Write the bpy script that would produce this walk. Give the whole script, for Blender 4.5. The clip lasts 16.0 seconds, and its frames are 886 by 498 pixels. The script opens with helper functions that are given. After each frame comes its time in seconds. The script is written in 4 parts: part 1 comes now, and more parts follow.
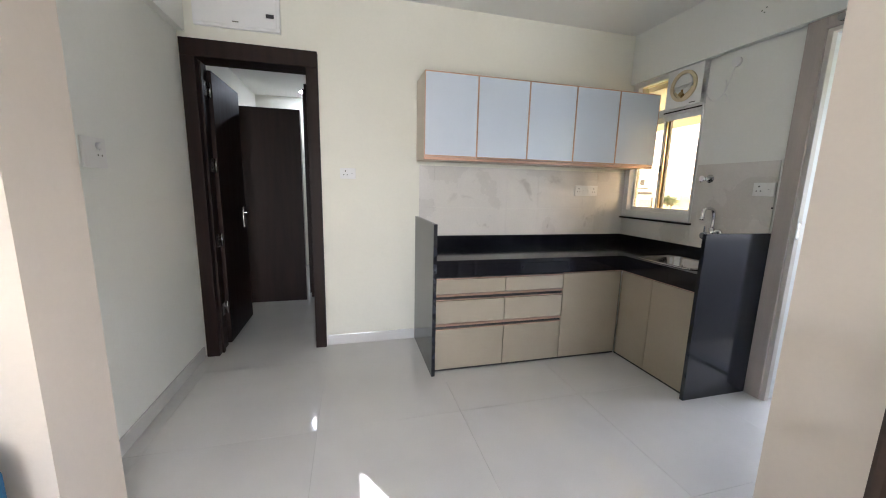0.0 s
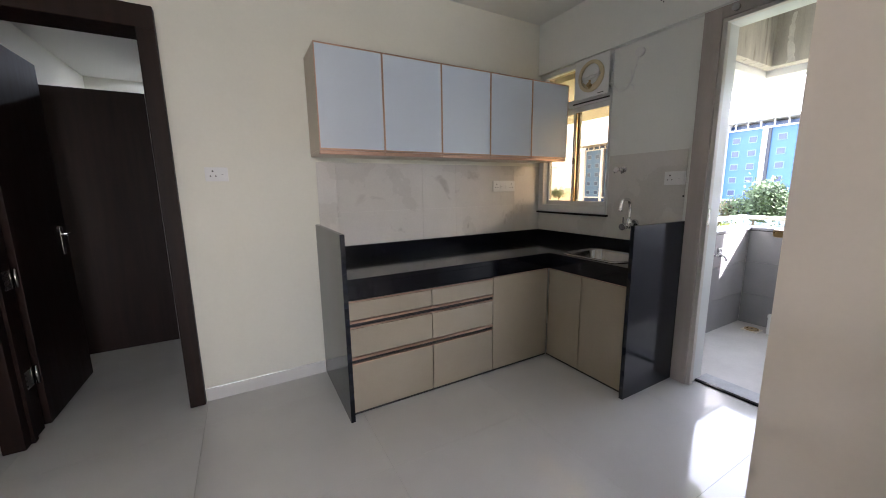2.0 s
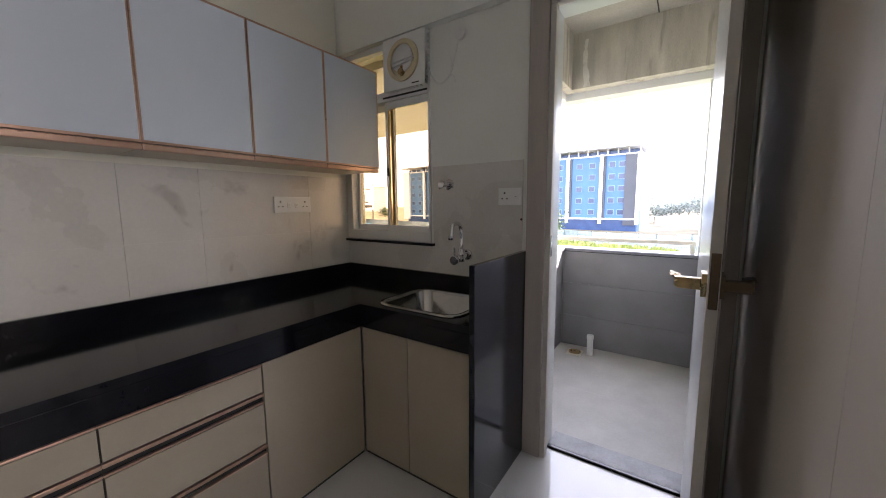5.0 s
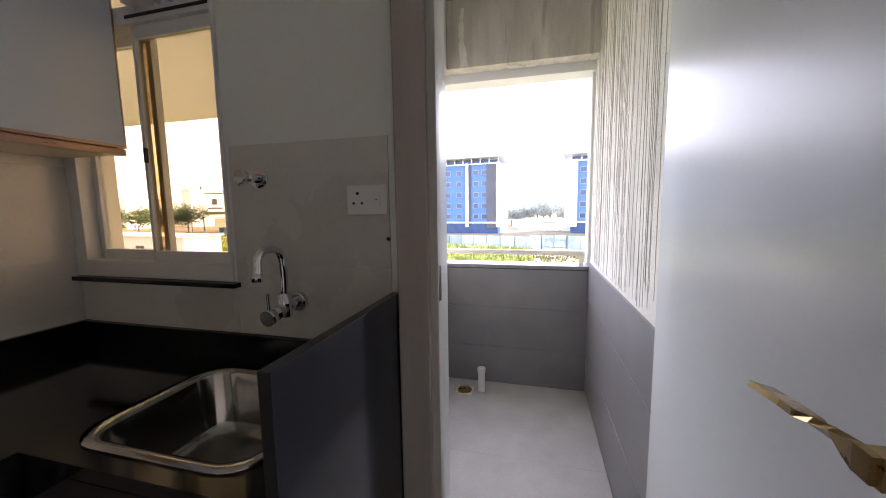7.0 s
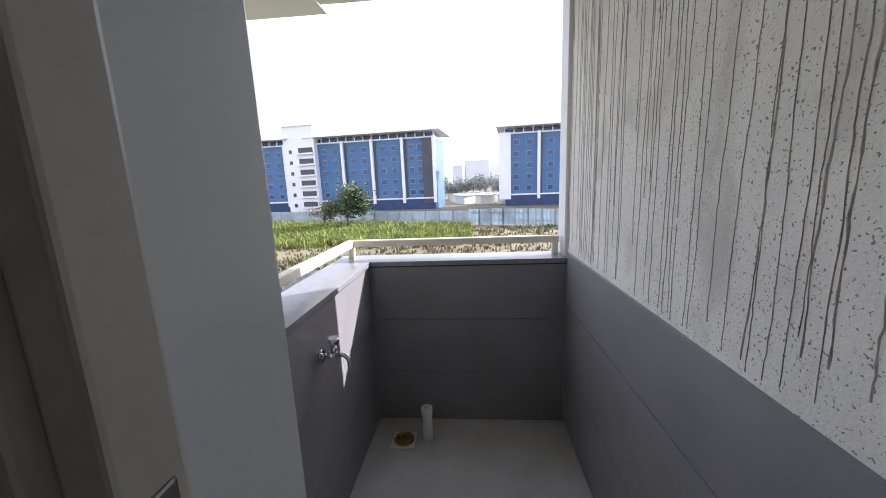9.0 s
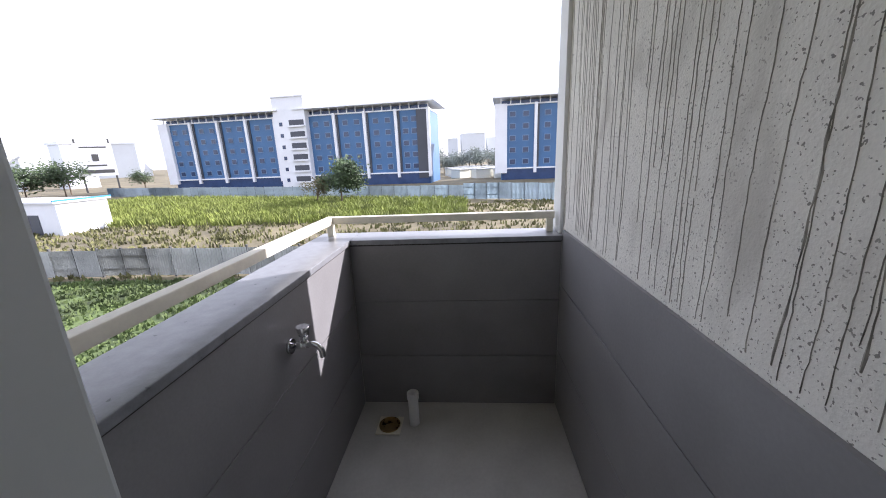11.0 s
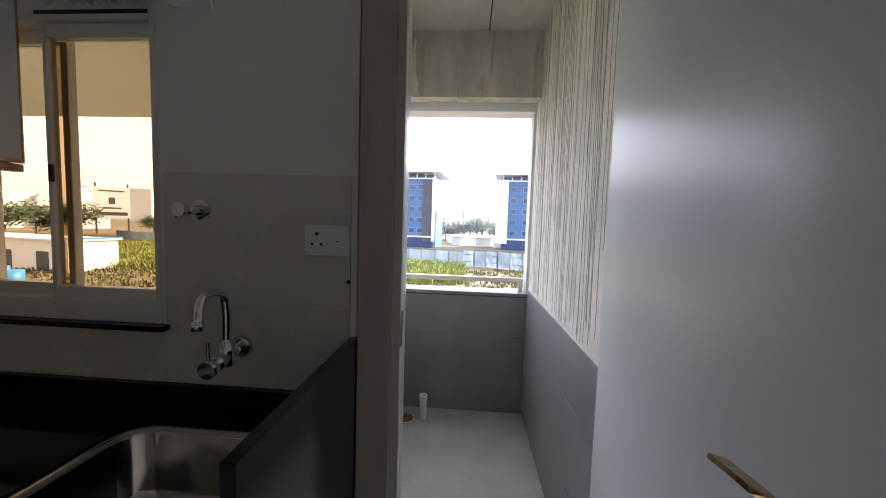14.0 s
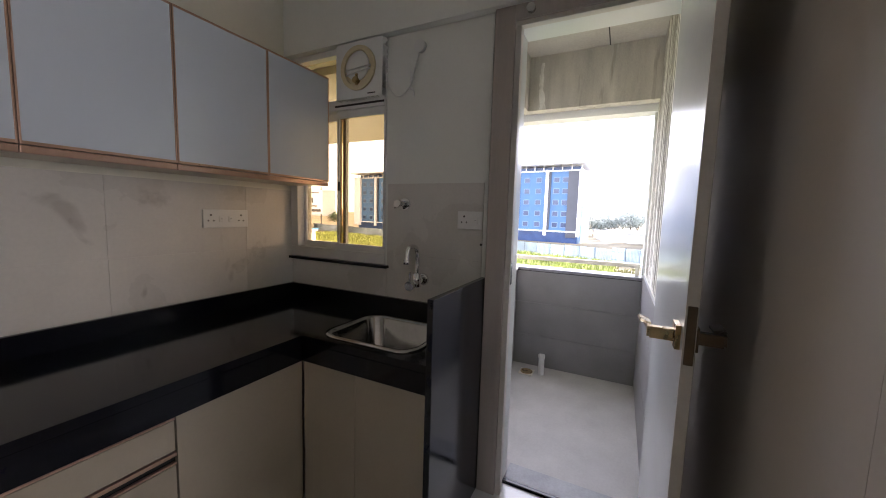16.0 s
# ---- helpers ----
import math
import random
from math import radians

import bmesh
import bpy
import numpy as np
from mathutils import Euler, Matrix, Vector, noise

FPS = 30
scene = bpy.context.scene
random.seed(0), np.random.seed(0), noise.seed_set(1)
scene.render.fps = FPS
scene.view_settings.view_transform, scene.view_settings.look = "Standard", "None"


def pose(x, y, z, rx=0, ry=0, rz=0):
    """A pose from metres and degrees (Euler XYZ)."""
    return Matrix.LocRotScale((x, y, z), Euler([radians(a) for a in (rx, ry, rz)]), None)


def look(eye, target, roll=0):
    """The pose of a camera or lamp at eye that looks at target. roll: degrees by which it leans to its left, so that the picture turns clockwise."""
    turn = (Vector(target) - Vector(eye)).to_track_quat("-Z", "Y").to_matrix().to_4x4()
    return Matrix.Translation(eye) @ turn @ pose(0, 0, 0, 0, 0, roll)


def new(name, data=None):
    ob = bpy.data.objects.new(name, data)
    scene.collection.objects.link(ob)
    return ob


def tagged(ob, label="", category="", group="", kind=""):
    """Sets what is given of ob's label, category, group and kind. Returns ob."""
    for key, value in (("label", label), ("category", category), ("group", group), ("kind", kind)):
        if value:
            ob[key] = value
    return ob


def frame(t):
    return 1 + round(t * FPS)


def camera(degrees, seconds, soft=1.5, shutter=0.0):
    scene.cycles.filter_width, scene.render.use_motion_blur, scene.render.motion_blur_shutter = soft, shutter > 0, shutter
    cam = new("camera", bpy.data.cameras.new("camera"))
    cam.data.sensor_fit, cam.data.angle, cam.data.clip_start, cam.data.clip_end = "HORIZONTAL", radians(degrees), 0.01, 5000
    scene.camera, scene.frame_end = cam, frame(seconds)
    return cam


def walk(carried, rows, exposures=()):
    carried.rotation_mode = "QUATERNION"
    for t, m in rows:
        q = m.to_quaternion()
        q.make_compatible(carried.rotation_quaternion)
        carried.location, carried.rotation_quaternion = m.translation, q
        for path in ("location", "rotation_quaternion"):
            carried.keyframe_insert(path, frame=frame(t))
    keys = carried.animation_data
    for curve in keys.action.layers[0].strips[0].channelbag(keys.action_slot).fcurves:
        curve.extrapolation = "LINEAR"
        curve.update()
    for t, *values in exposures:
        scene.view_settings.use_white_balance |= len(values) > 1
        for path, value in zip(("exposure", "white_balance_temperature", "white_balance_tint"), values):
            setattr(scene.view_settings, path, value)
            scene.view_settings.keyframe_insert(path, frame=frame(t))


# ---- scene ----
cam = camera(102.3, 16.0, soft=1.0)
PATH = [
    (0, (1.222, 1.181, 1.29), (1.724, 3.088, 0.955), 1.3),
    (0.5, (1.21, 1.256, 1.288), (1.717, 3.151, 0.899), 1.5),
    (1, (1.213, 1.335, 1.288), (1.941, 3.180, 0.924), 2.0),
    (1.5, (1.247, 1.450, 1.287), (2.133, 3.208, 0.943), 0.3),
    (2, (1.326, 1.58, 1.284), (2.286, 3.302, 0.951), -0.9),
    (2.5, (1.448, 1.723, 1.293), (2.533, 3.379, 1.01), -0.4),
    (3, (1.541, 1.803, 1.314), (2.751, 3.371, 1.035), -1.2),
    (3.5, (1.631, 1.938, 1.312), (3.017, 3.351, 1.026), -1.0),
    (3.7, (1.699, 1.962, 1.284), (3.13, 3.34, 1.049), -1.9),
    (5.8, (2.323, 2.342, 1.294), (4.139, 3.134, 1.02), -0.4),
    (6, (2.395, 2.39, 1.296), (4.261, 3.058, 1.03), -1.3),
    (6.5, (2.558, 2.409, 1.285), (4.481, 2.898, 1.032), -1.2),
    (7, (2.807, 2.414, 1.297), (4.732, 2.912, 1.077), -0.8),
    (7.5, (2.965, 2.446, 1.296), (4.897, 2.862, 0.986), -0.9),
    (8, (3.196, 2.51, 1.309), (5.164, 2.686, 1.0), -1.7),
    (8.5, (3.38, 2.532, 1.302), (5.351, 2.58, 0.961), -1.5),
    (9, (3.631, 2.519, 1.279), (5.591, 2.686, 0.917), -2.3),
    (9.5, (3.783, 2.502, 1.272), (5.723, 2.744, 0.85), -3.0),
    (9.7, (3.818, 2.5, 1.266), (5.75, 2.768, 0.825), -3.2),
    (11.8, (3.616, 2.479, 1.263), (5.567, 2.472, 0.823), -1.1),
    (12, (3.516, 2.498, 1.319), (5.494, 2.487, 1.025), 0.3),
    (12.5, (3.392, 2.52, 1.377), (5.383, 2.621, 1.222), 0.1),
    (13, (3.188, 2.488, 1.382), (5.176, 2.649, 1.232), 1.6),
    (13.5, (2.999, 2.476, 1.39), (4.98, 2.688, 1.223), 1.1),
    (14, (2.801, 2.496, 1.385), (4.791, 2.634, 1.242), 1.8),
    (14.5, (2.643, 2.485, 1.377), (4.617, 2.749, 1.197), -0.1),
    (15, (2.475, 2.364, 1.364), (4.388, 2.925, 1.21), 1.2),
    (15.5, (2.335, 2.272, 1.352), (4.147, 3.088, 1.128), 1.8),
    (16, (2.17, 2.234, 1.356), (3.953, 3.118, 1.159), 1.7),
]
walk(cam, [(t, look(eye, target, roll)) for t, eye, target, roll in PATH],
     [(0, 4.3, 5850, 16), (1.0, 4.2, 5850, 16), (1.5, 3.85, 5850, 17), (2.0, 3.6, 5950, 19), (3.0, 3.25, 6050, 22), (3.7, 3.25, 6100, 22), (5.8, 3.25, 6150, 23), (7.0, 2.9, 6250, 25), (8.0, 2.7, 6200, 24), (8.5, 2.3, 6050, 21), (9.0, 1.45, 6000, 20), (9.7, 0.95, 6000, 20), (11.8, 1.5, 6000, 20), (12.5, 1.35, 6000, 20), (13.0, 1.8, 6050, 21), (13.5, 2.1, 6100, 22), (14.0, 2.15, 6150, 23), (15.0, 2.5, 6250, 24), (15.5, 2.85, 6250, 24), (16.0, 3.0, 6200, 23)])

# ---- light ----
SUN_AZ = (0.53, -0.85)          # where the sun stands, seen from above
SUN_EL = 27.0
world = bpy.data.worlds.new("World")
scene.world = world
world.use_nodes = True
wn = world.node_tree.nodes
sky = wn.new("ShaderNodeTexSky")
sky.sky_type = 'NISHITA'
sky.sun_disc = False
sky.sun_elevation = radians(SUN_EL)
sky.sun_rotation = math.atan2(SUN_AZ[0], SUN_AZ[1])
sky.air_density, sky.dust_density, sky.ozone_density = 1.0, 2.0, 1.0
wn["Background"].inputs[1].default_value = 0.15
haze = wn.new("ShaderNodeMix")          # thin bright haze over the clear sky
haze.data_type = 'RGBA'
haze.inputs[0].default_value = 0.65
haze.inputs[7].default_value = (6.0, 6.0, 6.1, 1)
world.node_tree.links.new(sky.outputs[0], haze.inputs[6])
world.node_tree.links.new(haze.outputs[2], wn["Background"].inputs[0])
sun = new("sun", bpy.data.lights.new("sun", 'SUN'))
sun.data.energy, sun.data.angle, sun.data.color = 4.5, radians(0.53), (1.0, 0.95, 0.88)
k = math.tan(radians(SUN_EL)) * math.hypot(*SUN_AZ)
sun.matrix_world = look((SUN_AZ[0] * 20, SUN_AZ[1] * 20, k * 20), (0, 0, 0))


def fill_lamp(name, m, w, h, power, colour=(0.95, 0.98, 1.0)):
    lamp = new(name, bpy.data.lights.new(name, 'AREA'))
    lamp.data.shape, lamp.data.size, lamp.data.size_y, lamp.data.energy, lamp.data.color = 'RECTANGLE', w, h, power, colour
    lamp.matrix_world = m
    return lamp


# area lamp added as fill from the unseen living room, behind the walk's start
fill_lamp("living_fill_lamp", look((1.15, -3.42, 1.4), (1.15, 0, 1.2)), 1.4, 1.3, 2.5)

spot = new("downlight_lamp", bpy.data.lights.new("downlight_lamp", 'SPOT'))
spot.data.energy, spot.data.spot_size, spot.data.shadow_soft_size = 0.35, radians(150), 0.06
spot.matrix_world = look((0.643, 6.88, 2.57), (0.643, 6.88, 0))

# ---- materials ----


def mat(name, colour, rough=0.5, metal=0.0, var=0.06, scale=6.0, bump=0.0, bscale=80.0, vary=0.0, spec=0.5, coat=0.0, stretch=(1, 1, 1)):
    m = bpy.data.materials.new(name)
    m.use_nodes = True
    nt = m.node_tree
    b = nt.nodes["Principled BSDF"]
    b.inputs["Roughness"].default_value, b.inputs["Metallic"].default_value = rough, metal
    b.inputs["Specular IOR Level"].default_value = spec
    b.inputs["Coat Weight"].default_value = coat
    tc = nt.nodes.new("ShaderNodeTexCoord")
    mp = nt.nodes.new("ShaderNodeMapping")
    mp.inputs["Scale"].default_value = stretch
    geo = nt.nodes.new("ShaderNodeNewGeometry")
    nt.links.new(geo.outputs["Position"], mp.inputs["Vector"])
    n1 = nt.nodes.new("ShaderNodeTexNoise")
    n1.inputs["Scale"].default_value, n1.inputs["Detail"].default_value = scale, 6
    n2 = nt.nodes.new("ShaderNodeTexNoise")
    n2.inputs["Scale"].default_value, n2.inputs["Detail"].default_value = bscale, 3
    nt.links.new(mp.outputs[0], n1.inputs["Vector"])
    nt.links.new(mp.outputs[0], n2.inputs["Vector"])
    add = nt.nodes.new("ShaderNodeMath")
    add.operation = 'MULTIPLY_ADD'
    add.inputs[1].default_value = 0.35
    nt.links.new(n2.outputs[0], add.inputs[0])
    nt.links.new(n1.outputs[0], add.inputs[2])
    last = add.outputs[0]
    if vary:
        oi = nt.nodes.new("ShaderNodeObjectInfo")
        a2 = nt.nodes.new("ShaderNodeMath")
        a2.operation = 'MULTIPLY_ADD'
        a2.inputs[1].default_value = vary
        nt.links.new(oi.outputs["Random"], a2.inputs[0])
        nt.links.new(last, a2.inputs[2])
        last = a2.outputs[0]
    ramp = nt.nodes.new("ShaderNodeValToRGB")
    lo = [max(0, c * (1 - 2.2 * var)) for c in colour]
    hi = [min(1, c * (1 + 2.2 * var)) for c in colour]
    ramp.color_ramp.elements[0].position, ramp.color_ramp.elements[1].position = 0.35, 1.0 + vary
    ramp.color_ramp.elements[0].color, ramp.color_ramp.elements[1].color = (*lo, 1), (*hi, 1)
    nt.links.new(last, ramp.inputs[0])
    nt.links.new(ramp.outputs[0], b.inputs["Base Color"])
    rr = nt.nodes.new("ShaderNodeMapRange")
    rr.inputs["To Min"].default_value, rr.inputs["To Max"].default_value = max(0, rough * 0.8), min(1, rough * 1.2)
    nt.links.new(n1.outputs[0], rr.inputs[0])
    nt.links.new(rr.outputs[0], b.inputs["Roughness"])
    if bump:
        bp = nt.nodes.new("ShaderNodeBump")
        bp.inputs["Strength"].default_value, bp.inputs["Distance"].default_value = bump, 0.004
        nt.links.new(n2.outputs[0], bp.inputs["Height"])
        nt.links.new(bp.outputs[0], b.inputs["Normal"])
    return m


def glass_mat(name, colour, rough=0.0):
    m = bpy.data.materials.new(name)
    m.use_nodes = True
    b = m.node_tree.nodes["Principled BSDF"]
    b.inputs["Base Color"].default_value = (*colour, 1)
    b.inputs["Roughness"].default_value, b.inputs["Transmission Weight"].default_value, b.inputs["IOR"].default_value = rough, 1.0, 1.02
    return m


def glow_mat(name, colour, strength):
    m = bpy.data.materials.new(name)
    m.use_nodes = True
    b = m.node_tree.nodes["Principled BSDF"]
    b.inputs["Base Color"].default_value = (*colour, 1)
    b.inputs["Emission Color"].default_value, b.inputs["Emission Strength"].default_value = (*colour, 1), strength
    return m


def marble_mat(name, colour, vein, rough):
    m = mat(name, colour, rough, var=0.05, scale=3, vary=0.12)
    nt = m.node_tree
    b = nt.nodes["Principled BSDF"]
    ramp = b.inputs["Base Color"].links[0].from_node
    geo = next(n for n in nt.nodes if n.bl_idname == "ShaderNodeNewGeometry")
    n = nt.nodes.new("ShaderNodeTexNoise")
    n.inputs["Scale"].default_value, n.inputs["Detail"].default_value, n.inputs["Distortion"].default_value = 2.6, 7, 1.6
    nt.links.new(geo.outputs["Position"], n.inputs["Vector"])
    r = nt.nodes.new("ShaderNodeValToRGB")
    e = r.color_ramp.elements
    e[0].position, e[0].color = 0.30, (1, 1, 1, 1)
    e[1].position, e[1].color = 0.37, (0, 0, 0, 1)
    nt.links.new(n.outputs[0], r.inputs[0])
    mix = nt.nodes.new("ShaderNodeMix")
    mix.data_type = 'RGBA'
    mix.inputs[7].default_value = (*vein, 1)
    nt.links.new(r.outputs[0], mix.inputs[0])
    nt.links.new(ramp.outputs[0], mix.inputs[6])
    nt.links.new(mix.outputs[2], b.inputs["Base Color"])
    return m


M_WALL = mat("cream_wall_paint", (0.80, 0.785, 0.685), 0.55, var=0.02, scale=1.5, bump=0.12, bscale=60)
M_WALLW = mat("pale_wall_paint", (0.82, 0.83, 0.78), 0.5, var=0.02, scale=1.5, bump=0.12, bscale=60)
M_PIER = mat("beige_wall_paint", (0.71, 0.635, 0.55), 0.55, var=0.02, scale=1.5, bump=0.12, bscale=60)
M_CEIL = mat("ceiling_paint", (0.82, 0.82, 0.78), 0.7, var=0.02, scale=1.2)
M_FLOOR = mat("vitrified_floor_tile", (0.66, 0.65, 0.63), 0.07, var=0.03, scale=2.5, bscale=140, vary=0.06, spec=0.85)
M_GROUT = mat("grout", (0.60, 0.59, 0.56), 0.8)
M_BROWN = mat("dark_brown_laminate", (0.017, 0.0085, 0.006), 0.5, var=0.18, scale=5, bump=0.06, bscale=70, spec=0.2, stretch=(6, 6, 0.4))
M_GRANITE = mat("black_granite", (0.006, 0.006, 0.009), 0.10, var=0.3, scale=30, bscale=260, spec=0.35)
M_GRANEDGE = mat("granite_panel", (0.010, 0.012, 0.019), 0.13, var=0.25, scale=12, bscale=220, spec=0.5)
M_BEIGE = mat("beige_acrylic_front", (0.375, 0.325, 0.25), 0.22, var=0.03, scale=3, vary=0.03, coat=0.3)
M_CARCASS = mat("cabinet_carcass", (0.62, 0.55, 0.45), 0.45, var=0.03)
M_WHITEGLASS = mat("white_back_painted_glass", (0.60, 0.67, 0.76), 0.05, var=0.01, scale=1, coat=0.5)
M_COPPER = mat("rose_gold_profile", (0.55, 0.36, 0.27), 0.3, metal=0.75, var=0.02, scale=20, stretch=(1, 1, 8))
M_DARK = mat("dark_gap", (0.02, 0.018, 0.016), 0.6)
M_TILE = marble_mat("marble_look_tile", (0.66, 0.635, 0.59), (0.52, 0.49, 0.45), 0.28)
M_ALU = mat("white_powder_coated_aluminium", (0.74, 0.74, 0.72), 0.35, var=0.03)
M_PVC = mat("white_plastic", (0.80, 0.80, 0.78), 0.35, var=0.02)
M_AMBER = glass_mat("amber_tinted_glass", (0.53, 0.39, 0.23))
M_CHROME = mat("chrome", (0.75, 0.75, 0.76), 0.07, metal=1.0, var=0.02)
M_STEEL = mat("brushed_steel", (0.46, 0.45, 0.43), 0.14, metal=1.0, var=0.06, scale=30)
# Lock plate bronze, and brass darkened for the shaded back lever.
M_BRONZE_SHADE = mat("bronze_and_shaded_brass", (0.11, 0.08, 0.05), 0.4, metal=0.8, var=0.1, scale=30)
# Cream of the fan's throat ring, also the amber glow painted behind it.
M_CREAM_GLOW = mat("cream_plastic_amber_glow", (0.66, 0.56, 0.36), 0.35, var=0.05, scale=20)
M_BRASS = mat("antique_brass", (0.42, 0.30, 0.14), 0.28, metal=1.0, var=0.08, scale=30)
M_FRAME = mat("taupe_door_frame", (0.44, 0.39, 0.35), 0.4, var=0.05, scale=5, stretch=(4, 4, 0.5))
M_FRAMEW = mat("pale_frame_bead", (0.56, 0.53, 0.48), 0.4, var=0.05)
M_DOORW = mat("pale_grey_laminate", (0.78, 0.80, 0.79), 0.24, var=0.02, scale=2)
M_DOORB = mat("worn_brown_laminate", (0.10, 0.075, 0.055), 0.5, var=0.2, scale=8)
M_EXTW = mat("white_exterior_paint", (0.78, 0.79, 0.78), 0.7, var=0.03, scale=2, bump=0.2)
M_GREYTILE = mat("grey_wall_tile", (0.23, 0.225, 0.23), 0.42, var=0.08, scale=4, bump=0.05, bscale=120, vary=0.1)
M_BALCFLOOR = mat("pale_grey_floor_tile", (0.47, 0.46, 0.44), 0.45, var=0.07, scale=5, bump=0.05, vary=0.06)
M_CAP = mat("grey_granite_cap", (0.21, 0.215, 0.23), 0.3, var=0.12, scale=30, bscale=220)
M_THRESH = mat("dusty_grey_threshold", (0.34, 0.35, 0.37), 0.4, var=0.15, scale=9)
M_RAIL = mat("cream_painted_rail", (0.70, 0.66, 0.55), 0.45, var=0.08, scale=9)
M_BLUEFAB = mat("blue_velvet", (0.025, 0.15, 0.30), 0.8, var=0.2, scale=14, bump=0.3)
M_CHAIR = mat("dark_walnut", (0.05, 0.028, 0.018), 0.35, var=0.2, scale=8)


def concrete_mat():
    m = mat("stained_concrete", (0.52, 0.49, 0.43), 0.85, var=0.14, scale=3.2, bump=0.35, bscale=70, stretch=(3.5, 3.5, 0.7))
    speckle(m, (0.27, 0.24, 0.19), 7, 0.27, 0.43, 3.0, (2.5, 2.5, 0.35))
    return m


def speckle(m, colour, scale, lo, hi, detail, stretch=(1, 1, 1)):
    """Dark pits or streaks where a noise falls low."""
    nt = m.node_tree
    b = nt.nodes["Principled BSDF"]
    base = b.inputs["Base Color"].links[0].from_socket
    geo = nt.nodes.new("ShaderNodeNewGeometry")
    mp = nt.nodes.new("ShaderNodeMapping")
    mp.inputs["Scale"].default_value = stretch
    nt.links.new(geo.outputs["Position"], mp.inputs["Vector"])
    n = nt.nodes.new("ShaderNodeTexNoise")
    n.inputs["Scale"].default_value, n.inputs["Detail"].default_value = scale, detail
    nt.links.new(mp.outputs[0], n.inputs["Vector"])
    r = nt.nodes.new("ShaderNodeMapRange")
    r.inputs["From Min"].default_value, r.inputs["From Max"].default_value = lo, hi
    r.inputs["To Min"].default_value, r.inputs["To Max"].default_value = 0.85, 0.0
    nt.links.new(n.outputs[0], r.inputs[0])
    mix = nt.nodes.new("ShaderNodeMix")
    mix.data_type = 'RGBA'
    mix.inputs[7].default_value = (*colour, 1)
    nt.links.new(r.outputs[0], mix.inputs[0])
    nt.links.new(base, mix.inputs[6])
    nt.links.new(mix.outputs[2], b.inputs["Base Color"])


def stucco_mat():
    """Painted sand-textured plaster with fine pits."""
    m = mat("textured_plaster", (0.74, 0.72, 0.66), 0.85, var=0.06, scale=4, bump=0.3, bscale=170)
    speckle(m, (0.16, 0.15, 0.13), 190, 0.30, 0.345, 1.0)
    speckle(m, (0.52, 0.50, 0.45), 7, 0.33, 0.48, 4.0, (1.0, 1.0, 0.5))
    return m


M_CONC = concrete_mat()
M_SLAB = mat("bare_concrete_slab", (0.50, 0.48, 0.43), 0.85, var=0.12, scale=2.5, bump=0.3, bscale=60)
M_LIME = mat("lime_run", (0.74, 0.72, 0.66), 0.85, var=0.08, scale=20)
M_STUCCO = stucco_mat()
M_DRIP = mat("plaster_drip_line", (0.34, 0.32, 0.28), 0.9, var=0.35, scale=15)
M_SOIL = mat("dry_soil", (0.135, 0.115, 0.065), 0.95, var=0.3, scale=0.12, bscale=1.5)
M_GRASS = mat("green_grass", (0.07, 0.10, 0.03), 0.9, var=0.4, scale=0.5, bscale=4)
M_CROP = mat("yellow_green_crop", (0.18, 0.215, 0.045), 0.85, var=0.35, scale=0.4, bscale=3)
M_LEAF = mat("tree_leaf", (0.055, 0.085, 0.035), 0.8, var=0.4, scale=1.2, bscale=5)
M_BARK = mat("bark", (0.12, 0.09, 0.06), 0.9, var=0.2)
M_BLUE = mat("blue_facade_panel", (0.055, 0.14, 0.285), 0.5, var=0.07, scale=0.3, bscale=2)
M_NAVY = mat("dark_blue_glazing", (0.03, 0.06, 0.15), 0.25, var=0.1, scale=0.5, bscale=2)
M_WHITEB = mat("white_facade", (0.75, 0.76, 0.78), 0.6, var=0.03, scale=0.3, bscale=2)
M_CHAR = mat("charcoal_cladding", (0.06, 0.065, 0.08), 0.5, var=0.1, scale=0.3)
M_WFRAME = mat("pale_blue_window_frame", (0.17, 0.26, 0.40), 0.5)
M_PANE = mat("dark_window_pane", (0.04, 0.06, 0.12), 0.12, var=0.1)
M_SHEET = mat("blue_grey_sheet_metal", (0.33, 0.39, 0.43), 0.5, var=0.12, scale=0.4, bscale=3, vary=0.15)
M_SHEETW = mat("weathered_sheet_metal", (0.36, 0.37, 0.36), 0.6, var=0.15, scale=0.7, bscale=4, vary=0.25)
M_POST = mat("dark_steel_post", (0.07, 0.07, 0.07), 0.6)
M_BLUEPL = mat("blue_tarpaulin", (0.03, 0.22, 0.48), 0.5, var=0.15)
# Far walls are paled in colour to stand for haze; no volume is used.
M_FAR = mat("haze_tinted_far_block", (0.62, 0.65, 0.68), 0.9, var=0.03, scale=0.05, bscale=0.5)
# Leaf green lightened and greyed so the colour itself holds the haze.
M_FARTREE = mat("haze_tinted_far_trees", (0.22, 0.25, 0.22), 0.95, var=0.2, scale=0.1, bscale=0.5)
M_LAMP = glow_mat("downlight_glow", (0.9, 0.95, 1.0), 12)

# ---- building helpers ----


def put(bm, name, material, parent=None, label="", smooth=False):
    me = bpy.data.meshes.new(name)
    bm.normal_update()
    bm.to_mesh(me)
    bm.free()
    me.materials.append(material)
    if smooth:
        for p in me.polygons:
            p.use_smooth = True
    ob = new(name, me)
    if parent:
        ob.parent = parent
    if label:
        ob["label"] = label
    return ob


